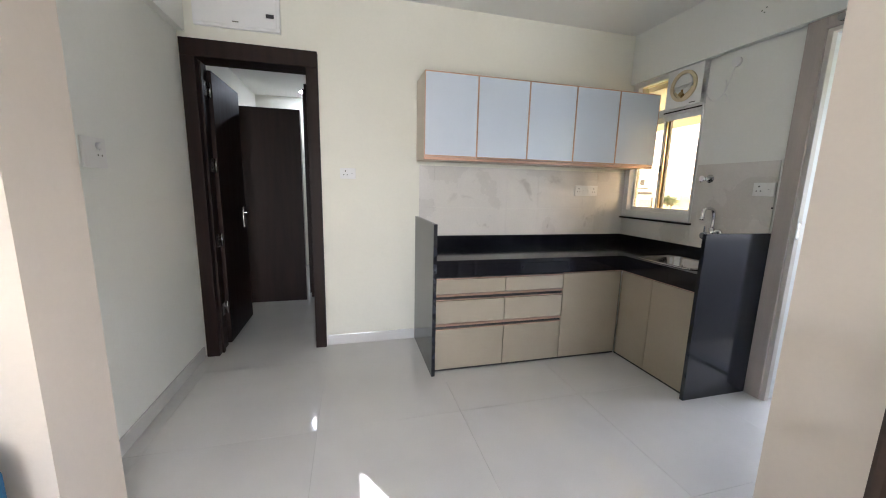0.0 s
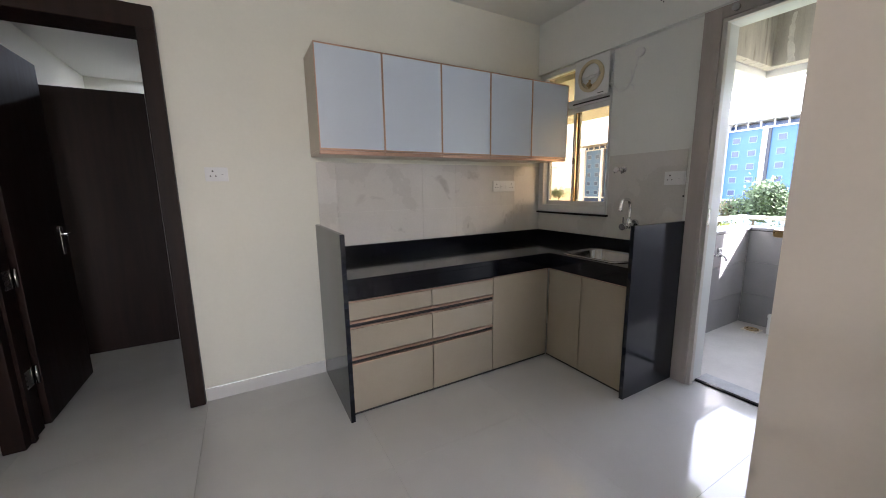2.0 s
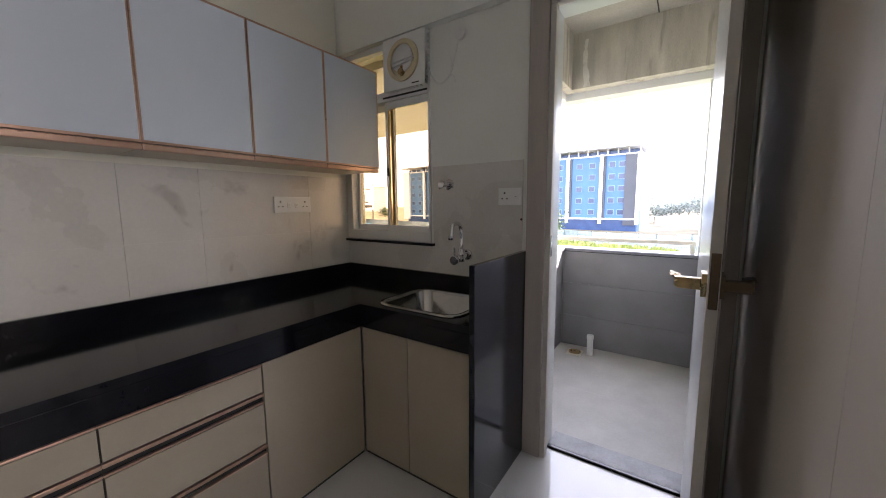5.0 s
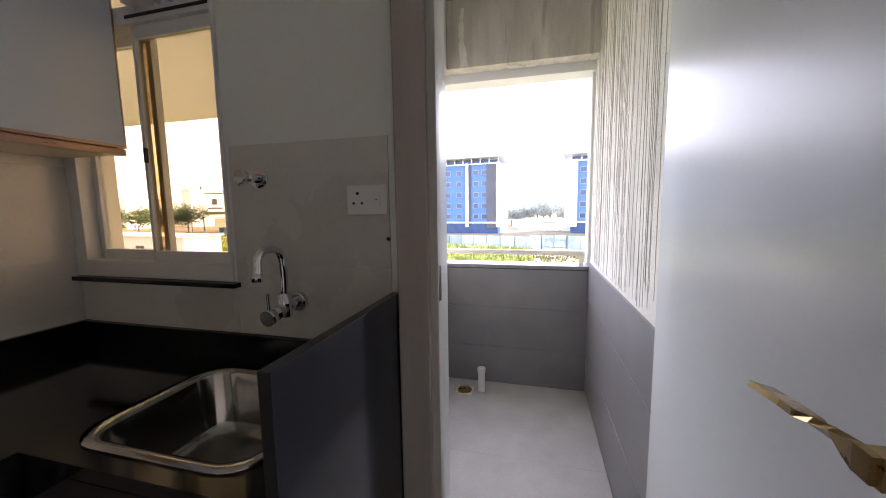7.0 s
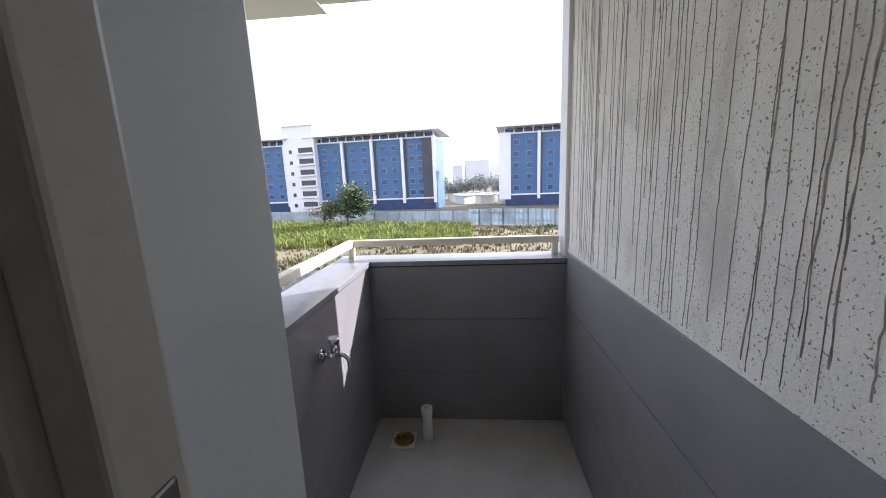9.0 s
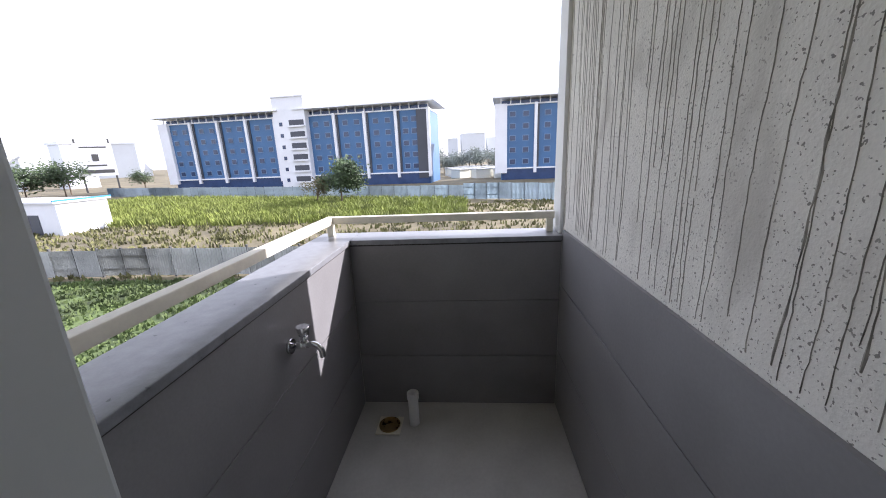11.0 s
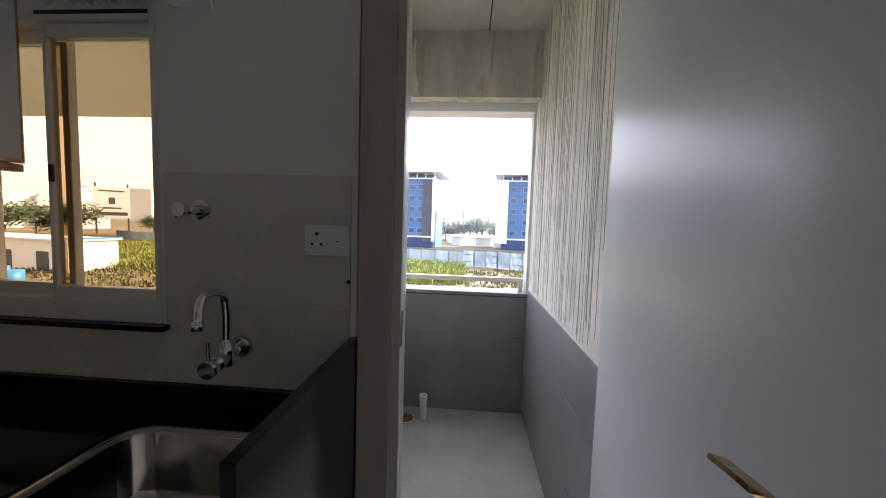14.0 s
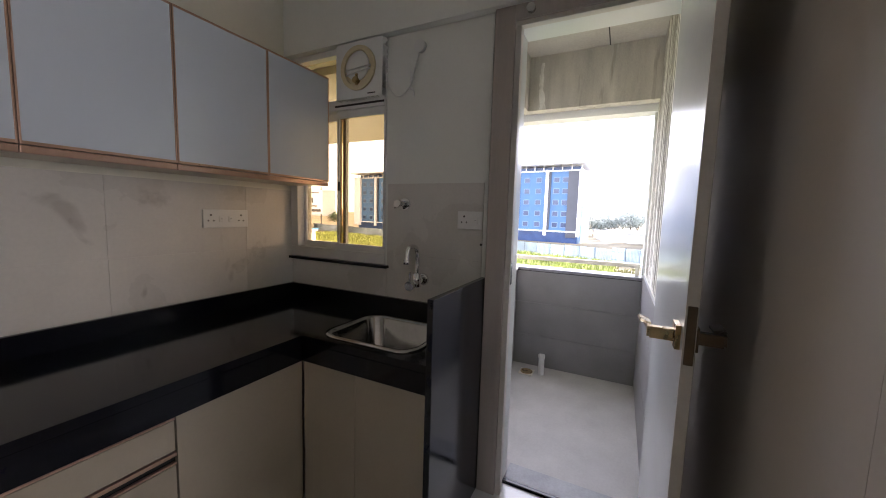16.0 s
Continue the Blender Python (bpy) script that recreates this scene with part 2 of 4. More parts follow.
def add_box(bm, x0, y0, z0, x1, y1, z1, bevel=0.0):
    r = bmesh.ops.create_cube(bm, size=1.0)
    vs = r["verts"]
    bmesh.ops.scale(bm, vec=(abs(x1 - x0), abs(y1 - y0), abs(z1 - z0)), verts=vs)
    bmesh.ops.translate(bm, vec=((x0 + x1) / 2, (y0 + y1) / 2, (z0 + z1) / 2), verts=vs)
    if bevel:
        es = list({e for v in vs for e in v.link_edges})
        bmesh.ops.bevel(bm, geom=es, offset=bevel, segments=2, affect='EDGES', profile=0.6)
    return bm


def box(name, material, a, b, parent=None, label="", bevel=0.002):
    return put(add_box(bmesh.new(), *a, *b, bevel), name, material, parent, label)


def add_rod(bm, p, q, r0, r1=None, n=14):
    p, q = Vector(p), Vector(q)
    r1 = r0 if r1 is None else r1
    r = bmesh.ops.create_cone(bm, cap_ends=True, segments=n, radius1=r0, radius2=r1, depth=(q - p).length)
    m = Matrix.Translation((p + q) / 2) @ (q - p).to_track_quat("Z", "Y").to_matrix().to_4x4()
    bmesh.ops.transform(bm, matrix=m, verts=r["verts"])
    return bm


def rod(name, material, p, q, r0, parent=None, label="", r1=None, n=14):
    ob = put(add_rod(bmesh.new(), p, q, r0, r1, n), name, material, parent, label)
    for f in ob.data.polygons:
        f.use_smooth = len(f.vertices) == 4
    return ob


def tube(name, material, pts, r, parent=None, label="", n=12, cyclic=False):
    """A round bar swept along points."""
    cu = bpy.data.curves.new(name, 'CURVE')
    cu.dimensions, cu.bevel_depth, cu.bevel_resolution, cu.use_fill_caps = '3D', r, 3, True
    sp = cu.splines.new('BEZIER')
    sp.bezier_points.add(len(pts) - 1)
    for bp, co in zip(sp.bezier_points, pts):
        bp.co, bp.handle_left_type, bp.handle_right_type = co, 'AUTO', 'AUTO'
    sp.use_cyclic_u = cyclic
    tmp = bpy.data.objects.new("tmp", cu)
    me = bpy.data.meshes.new_from_object(tmp)
    bpy.data.objects.remove(tmp)
    me.name = name
    me.materials.clear()
    me.materials.append(material)
    for f in me.polygons:
        f.use_smooth = True
    ob = new(name, me)
    if parent:
        ob.parent = parent
    if label:
        ob["label"] = label
    return ob


def thing(name, label, category, group="", at=(0, 0, 0)):
    return tagged(new(name), label, category, group)


def setting(ob, label, category):
    return tagged(ob, label, category, kind="structure")


def ring_mesh(bm, c, r_in, r_out, x0, x1, n=32):
    """A ring round an axis along x."""
    loops = []
    for r, x in ((r_in, x0), (r_out, x0), (r_out, x1), (r_in, x1)):
        loops.append([bm.verts.new((x, c[1] + r * math.cos(2 * math.pi * i / n), c[2] + r * math.sin(2 * math.pi * i / n))) for i in range(n)])
    for a in range(4):
        A, B = loops[a], loops[(a + 1) % 4]
        for i in range(n):
            bm.faces.new((A[i], A[(i + 1) % n], B[(i + 1) % n], B[i]))
    bmesh.ops.recalc_face_normals(bm, faces=bm.faces)
    return bm


# ---- the plan ----
BACK, RIGHT, LEFT, CEIL = 4.09, 3.765, 0.145, 2.66
PIER_X, PIER_Y = 2.58, 1.962        # the corner beside the balcony door
JAMB_X, JAMB_Y0, JAMB_Y1 = 0.345, 2.39, 2.68
EXT = 3.922                          # outer face of the balcony wall
BALC_R, BALC_L, BALC_E = 2.052, 3.068, 5.42
SOFFIT = 2.248


def wall(name, label, material, boxes):
    bm = bmesh.new()
    for b in boxes:
        add_box(bm, *b)
    return setting(put(bm, name, material), label, "wall")


# kitchen walls
wall("wall_back", "cream painted plaster wall behind the kitchen counter", M_WALL, [
    (LEFT, BACK, 0, 0.19, BACK + 0.15, CEIL), (0.19, BACK, 2.20, 1.0, BACK + 0.15, CEIL), (1.0, BACK, 0, EXT, BACK + 0.15, CEIL)])
wall("wall_right", "pale painted plaster wall with the window and balcony door", M_WALLW, [
    (RIGHT, 3.375, 0, EXT, BACK, 1.051), (RIGHT, 2.80, 0, EXT, 3.375, SOFFIT), (3.822, 2.715, 0, EXT - 0.002, 2.80, SOFFIT),
    (RIGHT, PIER_Y, SOFFIT, EXT, BACK, CEIL), (RIGHT, PIER_Y, 0, EXT, 1.985, SOFFIT)])
setting(box("beam_right", M_WALLW, (3.715, PIER_Y, SOFFIT), (RIGHT - 0.002, BACK - 0.002, CEIL - 0.002)), "pale painted beam above the window and balcony door", "beam")
wall("wall_left", "pale painted plaster wall beside the dark wooden door", M_WALLW, [(-0.01, JAMB_Y1, 0, LEFT, BACK + 0.15, CEIL)])
setting(box("beam_left", M_WALLW, (LEFT + 0.001, JAMB_Y1 + 0.002, 2.27), (LEFT + 0.05, BACK - 0.002, CEIL - 0.002)), "pale painted beam along the top of the wall", "beam")
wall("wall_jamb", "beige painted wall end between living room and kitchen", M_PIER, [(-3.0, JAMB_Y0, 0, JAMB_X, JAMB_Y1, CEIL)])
# Small opening near y 0.3 is added, unseen, to throw a sun patch.
wall("wall_pier", "beige painted wall beside the balcony door, with an added sun slit", M_PIER, [
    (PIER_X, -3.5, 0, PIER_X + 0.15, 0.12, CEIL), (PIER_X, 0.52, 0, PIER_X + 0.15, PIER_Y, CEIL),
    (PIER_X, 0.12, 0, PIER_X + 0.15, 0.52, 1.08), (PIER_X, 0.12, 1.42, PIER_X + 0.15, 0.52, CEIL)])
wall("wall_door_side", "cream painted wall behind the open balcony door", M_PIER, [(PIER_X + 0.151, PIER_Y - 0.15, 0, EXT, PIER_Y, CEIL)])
# unseen living room shell; its window opening is added to let fill light in
wall("wall_living_west", "plain cream living room wall", M_WALL, [(-3.15, -3.5, 0, -3.0, JAMB_Y0, CEIL)])
wall("wall_living_south", "unseen cream living room wall with an opening added for fill light", M_WALL, [
    (-3.0, -3.65, 0, 0.4, -3.5, CEIL), (1.9, -3.65, 0, PIER_X + 0.15, -3.5, CEIL), (0.4, -3.65, 0, 1.9, -3.5, 0.7), (0.4, -3.65, 2.1, 1.9, -3.5, CEIL)])
setting(box("ceiling", M_CEIL, (-3.15, -3.65, CEIL), (EXT, BACK + 0.15, CEIL + 0.15)), "plain off-white painted ceiling", "ceiling")
# corridor behind the wooden door
wall("wall_corridor", "plain cream corridor walls behind the wooden door", M_WALL, [
    (-0.25, BACK + 0.15, 0, -0.1, 7.3, 2.6), (1.35, BACK + 0.15, 0, 1.5, 7.3, 2.6), (-0.25, 7.3, 0, 1.5, 7.45, 2.6)])
setting(box("ceiling_corridor", M_CEIL, (-0.25, BACK + 0.15, 2.6), (1.5, 7.45, 2.7)), "plain off-white corridor ceiling", "ceiling")

# floor: a bed with large polished tiles
floor = setting(box("floor", M_GROUT, (-3.15, -3.65, -0.2), (3.84, 7.45, -0.004)), "glossy off-white vitrified floor tiles", "floor")
setting(box("baseboard_left", M_FLOOR, (LEFT, JAMB_Y1 + 0.002, 0), (LEFT + 0.012, 4.045, 0.085), bevel=0.003), "off-white tile skirting", "baseboard")
setting(box("baseboard_back", M_FLOOR, (1.025, BACK - 0.012, 0), (1.742, BACK, 0.085), bevel=0.003), "off-white tile skirting", "baseboard")

# ---- wooden door to the corridor ----
dfr = setting(new("door_frame_1"), "dark brown laminated door frame in the kitchen wall", "door frame")
box("jamb", M_BROWN, (0.165, 4.045, 0), (0.25, 4.25, 2.115), dfr, bevel=0.004)
box("jamb", M_BROWN, (0.94, 4.045, 0), (1.02, 4.25, 2.115), dfr, bevel=0.004)
box("head", M_BROWN, (0.165, 4.045, 2.115), (1.02, 4.25, 2.225), dfr, bevel=0.004)
box("stop", M_BROWN, (0.25, 4.10, 0), (0.265, 4.135, 2.1), dfr)
d1 = setting(new("door_1"), "dark brown laminated wooden door standing open into the corridor", "door")
box("leaf", M_BROWN, (0.235, 4.27, 0.01), (0.272, 4.93, 2.09), d1, bevel=0.003)
for z in (0.32, 0.86, 1.42, 1.95):
    h = box("hinge", M_STEEL, (0.2505, 4.142, z - 0.05), (0.254, 4.235, z + 0.05), d1, "steel butt hinge")
    for dz in (-0.03, 0.0, 0.03):
        rod("screw", M_DARK, (0.254, 4.165, z + dz), (0.2555, 4.165, z + dz), 0.006, h, n=8)
    rod("hinge_pin", M_STEEL, (0.262, 4.25, z - 0.05), (0.262, 4.25, z + 0.05), 0.008, d1)
dh = box("handle_plate", M_CHROME, (0.272, 4.82, 0.9), (0.278, 4.86, 1.08), d1)
tube("lever", M_CHROME, [(0.278, 4.84, 1.03), (0.32, 4.84, 1.03), (0.33, 4.80, 1.03), (0.33, 4.73, 1.025)], 0.008, d1)
d2 = setting(new("door_2"), "dark brown wooden door across the corridor", "door")
box("leaf", M_BROWN, (0.10, 5.33, 0.01), (0.735, 5.37, 2.06), d2, bevel=0.003)
box("leaf_edge", M_FRAME, (0.737, 5.325, 0.01), (0.742, 5.375, 2.06), d2)
wb = thing("wardrobe", "dark brown laminated wardrobe at the corridor's end", "wardrobe")
box("body", M_BROWN, (0.775, 5.45, 0.0), (1.345, 7.0, 2.35), wb, bevel=0.004)
box("wardrobe_door", M_BROWN, (0.757, 5.47, 0.05), (0.7745, 6.22, 2.3), wb)
box("wardrobe_door", M_BROWN, (0.757, 6.23, 0.05), (0.7745, 6.98, 2.3), wb)
dl = thing("ceiling_downlight", "lit round recessed ceiling downlight", "light")
rod("rim", M_PVC, (0.643, 6.88, 2.592), (0.643, 6.88, 2.6), 0.085, dl, n=28)
rod("diffuser", M_LAMP, (0.643, 6.88, 2.588), (0.643, 6.88, 2.592), 0.07, dl, n=28)

# ---- kitchen: lower cabinets, granite ----
FY, FX = 3.47, 3.28                # planes of the two runs of fronts
TOP = 0.812
g = thing("granite_side_panel", "black granite upright panel ending the counter", "panel", "granite panels")
box("slab", M_GRANEDGE, (1.745, 3.41, 0), (1.77, BACK - 0.001, 1.06), g, bevel=0.002)
g = thing("granite_side_panel", "polished black granite upright panel beside the balcony door", "panel", "granite panels")
box("slab", M_GRANEDGE, (3.231, 2.79, 0), (RIGHT - 0.001, 2.815, 1.06), g, bevel=0.002)

ct = thing("granite_countertop", "polished black granite L-shaped kitchen counter with sink cut-out", "countertop")
SX0, SX1, SY0, SY1 = 3.318, 3.66, 2.94, 3.368     # sink opening
bm = bmesh.new()
gx = (1.771, FX - 0.03, SX0, SX1, RIGHT - 0.03)
gy = (2.816, SY0, SY1, 3.44, BACK - 0.03)
grid = [[bm.verts.new((x, y, TOP)) for y in gy] for x in gx]
for i in range(4):
    for j in range(4):
        if (i == 0 and j < 3) or (i == 2 and j == 1):
            continue
        bm.faces.new((grid[i][j], grid[i + 1][j], grid[i + 1][j + 1], grid[i][j + 1]))
for v in [v for v in bm.verts if not v.link_faces]:
    bm.verts.remove(v)
low = bmesh.ops.extrude_face_region(bm, geom=bm.faces[:])
bmesh.ops.translate(bm, vec=(0, 0, -0.03), verts=[e for e in low["geom"] if isinstance(e, bmesh.types.BMVert)])
bmesh.ops.recalc_face_normals(bm, faces=bm.faces)
put(bm, "slab", M_GRANITE, ct)
box("apron", M_GRANITE, (1.771, 3.44, 0.698), (FX - 0.03, 3.462, TOP - 0.031), ct, bevel=0.002)
box("apron", M_GRANITE, (FX - 0.03, 2.816, 0.698), (FX - 0.008, 3.462, TOP - 0.031), ct, bevel=0.002)
box("upstand", M_GRANITE, (1.771, BACK - 0.028, TOP - 0.03), (RIGHT - 0.001, BACK - 0.006, 0.897), ct)
box("upstand", M_GRANITE, (RIGHT - 0.028, 2.816, TOP - 0.03), (RIGHT - 0.006, BACK - 0.029, 0.897), ct)


def handle_profile(parent, x0, x1, z, drop=0.062):
    """A rose gold J-profile over a dark finger groove, along x."""
    box("groove", M_DARK, (x0, FY + 0.016, z - drop), (x1, FY + 0.022, z), parent)
    box("profile", M_COPPER, (x0, FY - 0.004, z - 0.013), (x1, FY + 0.015, z), parent, "rose gold handle profile")
    box("profile_lip", M_COPPER, (x0, FY - 0.001, z - drop), (x1, FY + 0.012, z - drop + 0.007), parent, "rose gold handle profile")


def drawer_unit(x0, x1):
    u = thing("drawer_cabinet", "glossy beige three-drawer base cabinet with rose gold profiles", "cabinet", "base cabinets")
    box("carcass", M_DARK, (x0, FY + 0.023, 0.012), (x1, BACK - 0.03, 0.7), u)
    for z0, z1 in ((0.570, 0.672), (0.355, 0.520), (0.015, 0.315)):
        box("drawer_front", M_BEIGE, (x0 + 0.002, FY, z0), (x1 - 0.002, FY + 0.018, z1), u, bevel=0.0015)
    for z in (0.706, 0.565, 0.350):
        handle_profile(u, x0, x1, z, 0.032 if z > 0.7 else 0.042)
    box("plinth", M_DARK, (x0, FY + 0.004, 0.0), (x1, FY + 0.022, 0.012), u)
    return u


drawer_unit(1.772, 2.296)
drawer_unit(2.297, 2.765)
u = thing("base_cabinet", "glossy beige base cabinet with one door in the counter's corner", "cabinet", "base cabinets")
box("carcass", M_DARK, (2.766, FY + 0.023, 0.012), (FX + 0.02, BACK - 0.03, 0.7), u)
box("cabinet_door", M_BEIGE, (2.769, FY, 0.015), (FX - 0.004, FY + 0.018, 0.682), u, bevel=0.0015)
box("profile", M_COPPER, (2.766, FY - 0.004, 0.686), (FX - 0.006, FY + 0.015, 0.706), u, "rose gold top profile")
box("plinth", M_DARK, (2.766, FY + 0.004, 0.0), (FX - 0.004, FY + 0.022, 0.012), u)
u = thing("sink_cabinet", "glossy beige two-door cabinet under the sink", "cabinet", "base cabinets")
box("carcass_side", M_DARK, (FX + 0.023, 2.817, 0.012), (RIGHT - 0.03, 2.832, 0.7), u)
box("carcass_back", M_DARK, (RIGHT - 0.045, 2.833, 0.012), (RIGHT - 0.03, FY, 0.7), u)
box("carcass_base", M_DARK, (FX + 0.023, 2.833, 0.012), (RIGHT - 0.046, FY, 0.03), u)
for y0, y1 in ((3.173, FY - 0.006), (2.833, 3.169)):
    box("cabinet_door", M_BEIGE, (FX, y0, 0.015), (FX + 0.018, y1, 0.682), u, bevel=0.0015)
box("end_strip", M_COPPER, (FX + 0.002, 2.817, 0.015), (FX + 0.018, 2.830, 0.682), u)
box("profile", M_COPPER, (FX - 0.004, 2.817, 0.686), (FX + 0.015, FY + 0.012, 0.706), u, "rose gold top profile")
box("plinth", M_DARK, (FX + 0.004, 2.817, 0.0), (FX + 0.022, FY + 0.003, 0.012), u)

# upper cabinet: five glass doors in rose gold frames
UX0, UX1, UY, UZ0, UZ1 = 1.748, 3.752, 3.77, 1.516, 2.100
for x0, x1 in zip((UX0, 2.145, 2.556, 2.961, 3.359), (2.145, 2.556, 2.961, 3.359, UX1)):
    u = thing("wall_cabinet", "wall cabinet with white glass door in a rose gold frame", "cabinet", "wall cabinets")
    box("body", M_CARCASS, (x0 + 0.0005, UY + 0.022, UZ0 + 0.004), (x1 - 0.0005, BACK - 0.001, UZ1), u, bevel=0.001)
    d = box("glass_door", M_WHITEGLASS, (x0 + 0.006, UY + 0.002, UZ0 + 0.012), (x1 - 0.006, UY + 0.018, UZ1 - 0.010), u, "white back-painted glass", bevel=0.0005)
    box("frame_side", M_COPPER, (x0 + 0.001, UY, UZ0 + 0.002), (x0 + 0.006, UY + 0.02, UZ1 - 0.002), d, "rose gold frame", bevel=0.001)
    box("frame_side", M_COPPER, (x1 - 0.006, UY, UZ0 + 0.002), (x1 - 0.001, UY + 0.02, UZ1 - 0.002), d, "rose gold frame", bevel=0.001)
    box("frame_top", M_COPPER, (x0 + 0.006, UY, UZ1 - 0.010), (x1 - 0.006, UY + 0.02, UZ1 - 0.002), d, "rose gold frame", bevel=0.001)
    box("frame_bottom", M_COPPER, (x0 + 0.006, UY, UZ0 + 0.002), (x1 - 0.006, UY + 0.02, UZ0 + 0.012), d, "rose gold frame", bevel=0.001)
    box("handle_rail", M_COPPER, (x0 + 0.001, UY + 0.004, UZ0 - 0.022), (x1 - 0.001, UY + 0.040, UZ0), u, "rose gold handle rail", bevel=0.003)
    box("bottom_board", M_CARCASS, (x0 + 0.001, UY + 0.041, UZ0 - 0.016), (x1 - 0.001, BACK - 0.006, UZ0 + 0.003), u)

# ---- sink ----
sk = thing("kitchen_sink", "polished stainless steel sink set into the granite counter", "sink")


def rounded(x0, y0, x1, y1, r, z, n=6):
    pts = []
    for cx, cy, a0 in ((x1 - r, y1 - r, 0), (x0 + r, y1 - r, 90), (x0 + r, y0 + r, 180), (x1 - r, y0 + r, 270)):
        for i in range(n + 1):
            a = radians(a0 + 90 * i / n)
            pts.append((cx + r * math.cos(a), cy + r * math.sin(a), z))
    return pts


def bowl_mesh(rings):
    bm = bmesh.new()
    L = [[bm.verts.new(p) for p in r] for r in rings]
    for A, B in zip(L, L[1:]):
        for i in range(len(A)):
            bm.faces.new((A[i], A[(i + 1) % len(A)], B[(i + 1) % len(A)], B[i]))
    bm.faces.new(L[-1])
    bmesh.ops.recalc_face_normals(bm, faces=bm.faces)
    return bm


o = 0.028
put(bowl_mesh([rounded(SX0 - o, SY0 - o, SX1 + o, SY1 + o, 0.09, TOP + 0.001), rounded(SX0 - o, SY0 - o, SX1 + o, SY1 + o, 0.09, TOP + 0.005),
               rounded(SX0 - 0.004, SY0 - 0.004, SX1 + 0.004, SY1 + 0.004, 0.075, TOP + 0.006), rounded(SX0 + 0.004, SY0 + 0.004, SX1 - 0.004, SY1 - 0.004, 0.075, TOP - 0.006),
               rounded(SX0 + 0.012, SY0 + 0.012, SX1 - 0.012, SY1 - 0.012, 0.075, TOP - 0.15), rounded(SX0 + 0.03, SY0 + 0.03, SX1 - 0.03, SY1 - 0.03, 0.075, TOP - 0.172),
               rounded(SX0 + 0.06, SY0 + 0.06, SX1 - 0.06, SY1 - 0.06, 0.05, TOP - 0.178)]), "bowl", M_STEEL, sk, smooth=True)
rod("drain", M_STEEL, (3.495, 3.155, TOP - 0.1779), (3.495, 3.155, TOP - 0.174), 0.045, sk, "round drain strainer", n=24)
rod("drain_hole", M_DARK, (3.495, 3.155, TOP - 0.174), (3.495, 3.155, TOP - 0.1735), 0.022, sk, n=20)

# ---- wall taps ----
fa = thing("kitchen_faucet", "chrome swan-neck tap on the wall above the sink", "faucet")
FYC, FZ = 3.130, 1.016
rod("flange", M_CHROME, (RIGHT - 0.007, FYC, FZ), (RIGHT - 0.020, FYC, FZ), 0.032, fa, r1=0.026, n=24)
rod("stem", M_CHROME, (RIGHT - 0.02, FYC, FZ), (RIGHT - 0.072, FYC, FZ), 0.016, fa)
rod("body", M_CHROME, (RIGHT - 0.072, FYC, FZ - 0.028), (RIGHT - 0.072, FYC, FZ + 0.04), 0.02, fa)
rod("valve", M_CHROME, (RIGHT - 0.072, FYC, FZ - 0.004), (RIGHT - 0.128, FYC, FZ - 0.012), 0.018, fa, r1=0.021)
rod("knob", M_CHROME, (RIGHT - 0.128, FYC, FZ - 0.012), (RIGHT - 0.150, FYC, FZ - 0.014), 0.023, fa)
tube("lever", M_CHROME, [(RIGHT - 0.139, FYC, FZ + 0.005), (RIGHT - 0.141, FYC, FZ + 0.055)], 0.005, fa)
tube("spout", M_CHROME, [(RIGHT - 0.072, FYC, FZ + 0.035), (RIGHT - 0.072, FYC, FZ + 0.12), (RIGHT - 0.085, FYC, FZ + 0.165), (RIGHT - 0.122, FYC, FZ + 0.178), (RIGHT - 0.160, FYC, FZ + 0.165), (RIGHT - 0.172, FYC, FZ + 0.115)], 0.011, fa)
rod("aerator", M_CHROME, (RIGHT - 0.172, FYC, FZ + 0.118), (RIGHT - 0.174, FYC, FZ + 0.095), 0.014, fa)
tf = thing("angle_valve", "small chrome angle valve on the tiled wall", "tap")
rod("flange", M_CHROME, (RIGHT - 0.007, 3.246, 1.40), (RIGHT - 0.014, 3.246, 1.40), 0.03, tf, n=24)
rod("body", M_CHROME, (RIGHT - 0.014, 3.246, 1.40), (RIGHT - 0.07, 3.246, 1.40), 0.014, tf)
rod("outlet", M_CHROME, (RIGHT - 0.05, 3.246, 1.40), (RIGHT - 0.055, 3.282, 1.383), 0.011, tf)
rod("knob", M_CHROME, (RIGHT - 0.07, 3.246, 1.40), (RIGHT - 0.09, 3.246, 1.40), 0.019, tf)


# ---- sockets ----
def socket(name, label, w, h, m, parts):
    """A plate in the local x-z plane, facing -y, with pin holes and rockers."""
    s = tagged(new(name), label, "socket", "wall sockets")
    s.matrix_world = m
    box("plate", M_PVC, (-w / 2, -0.012, -h / 2), (w / 2, 0, h / 2), s, bevel=0.003)
    for kind, cx in parts:
        if kind == "pins":
            for dx, dz, r in ((0, 0.018, 0.005), (-0.013, -0.010, 0.004), (0.013, -0.010, 0.004)):
                rod("pin_hole", M_DARK, (cx + dx, -0.0125, dz), (cx + dx, -0.0118, dz), r, s, n=10)
        elif kind == "knob":
            rod("dimmer_knob", M_PVC, (cx, -0.012, 0.03), (cx, -0.03, 0.03), 0.016, s, n=18)
        else:
            box("rocker", M_PVC, (cx - 0.011, -0.016, -0.017), (cx + 0.011, -0.0122, 0.013), s, bevel=0.002)
            box("rocker_mark", M_DARK, (cx - 0.004, -0.0165, -0.002), (cx + 0.004, -0.0161, 0.0), s, bevel=0)
    return s


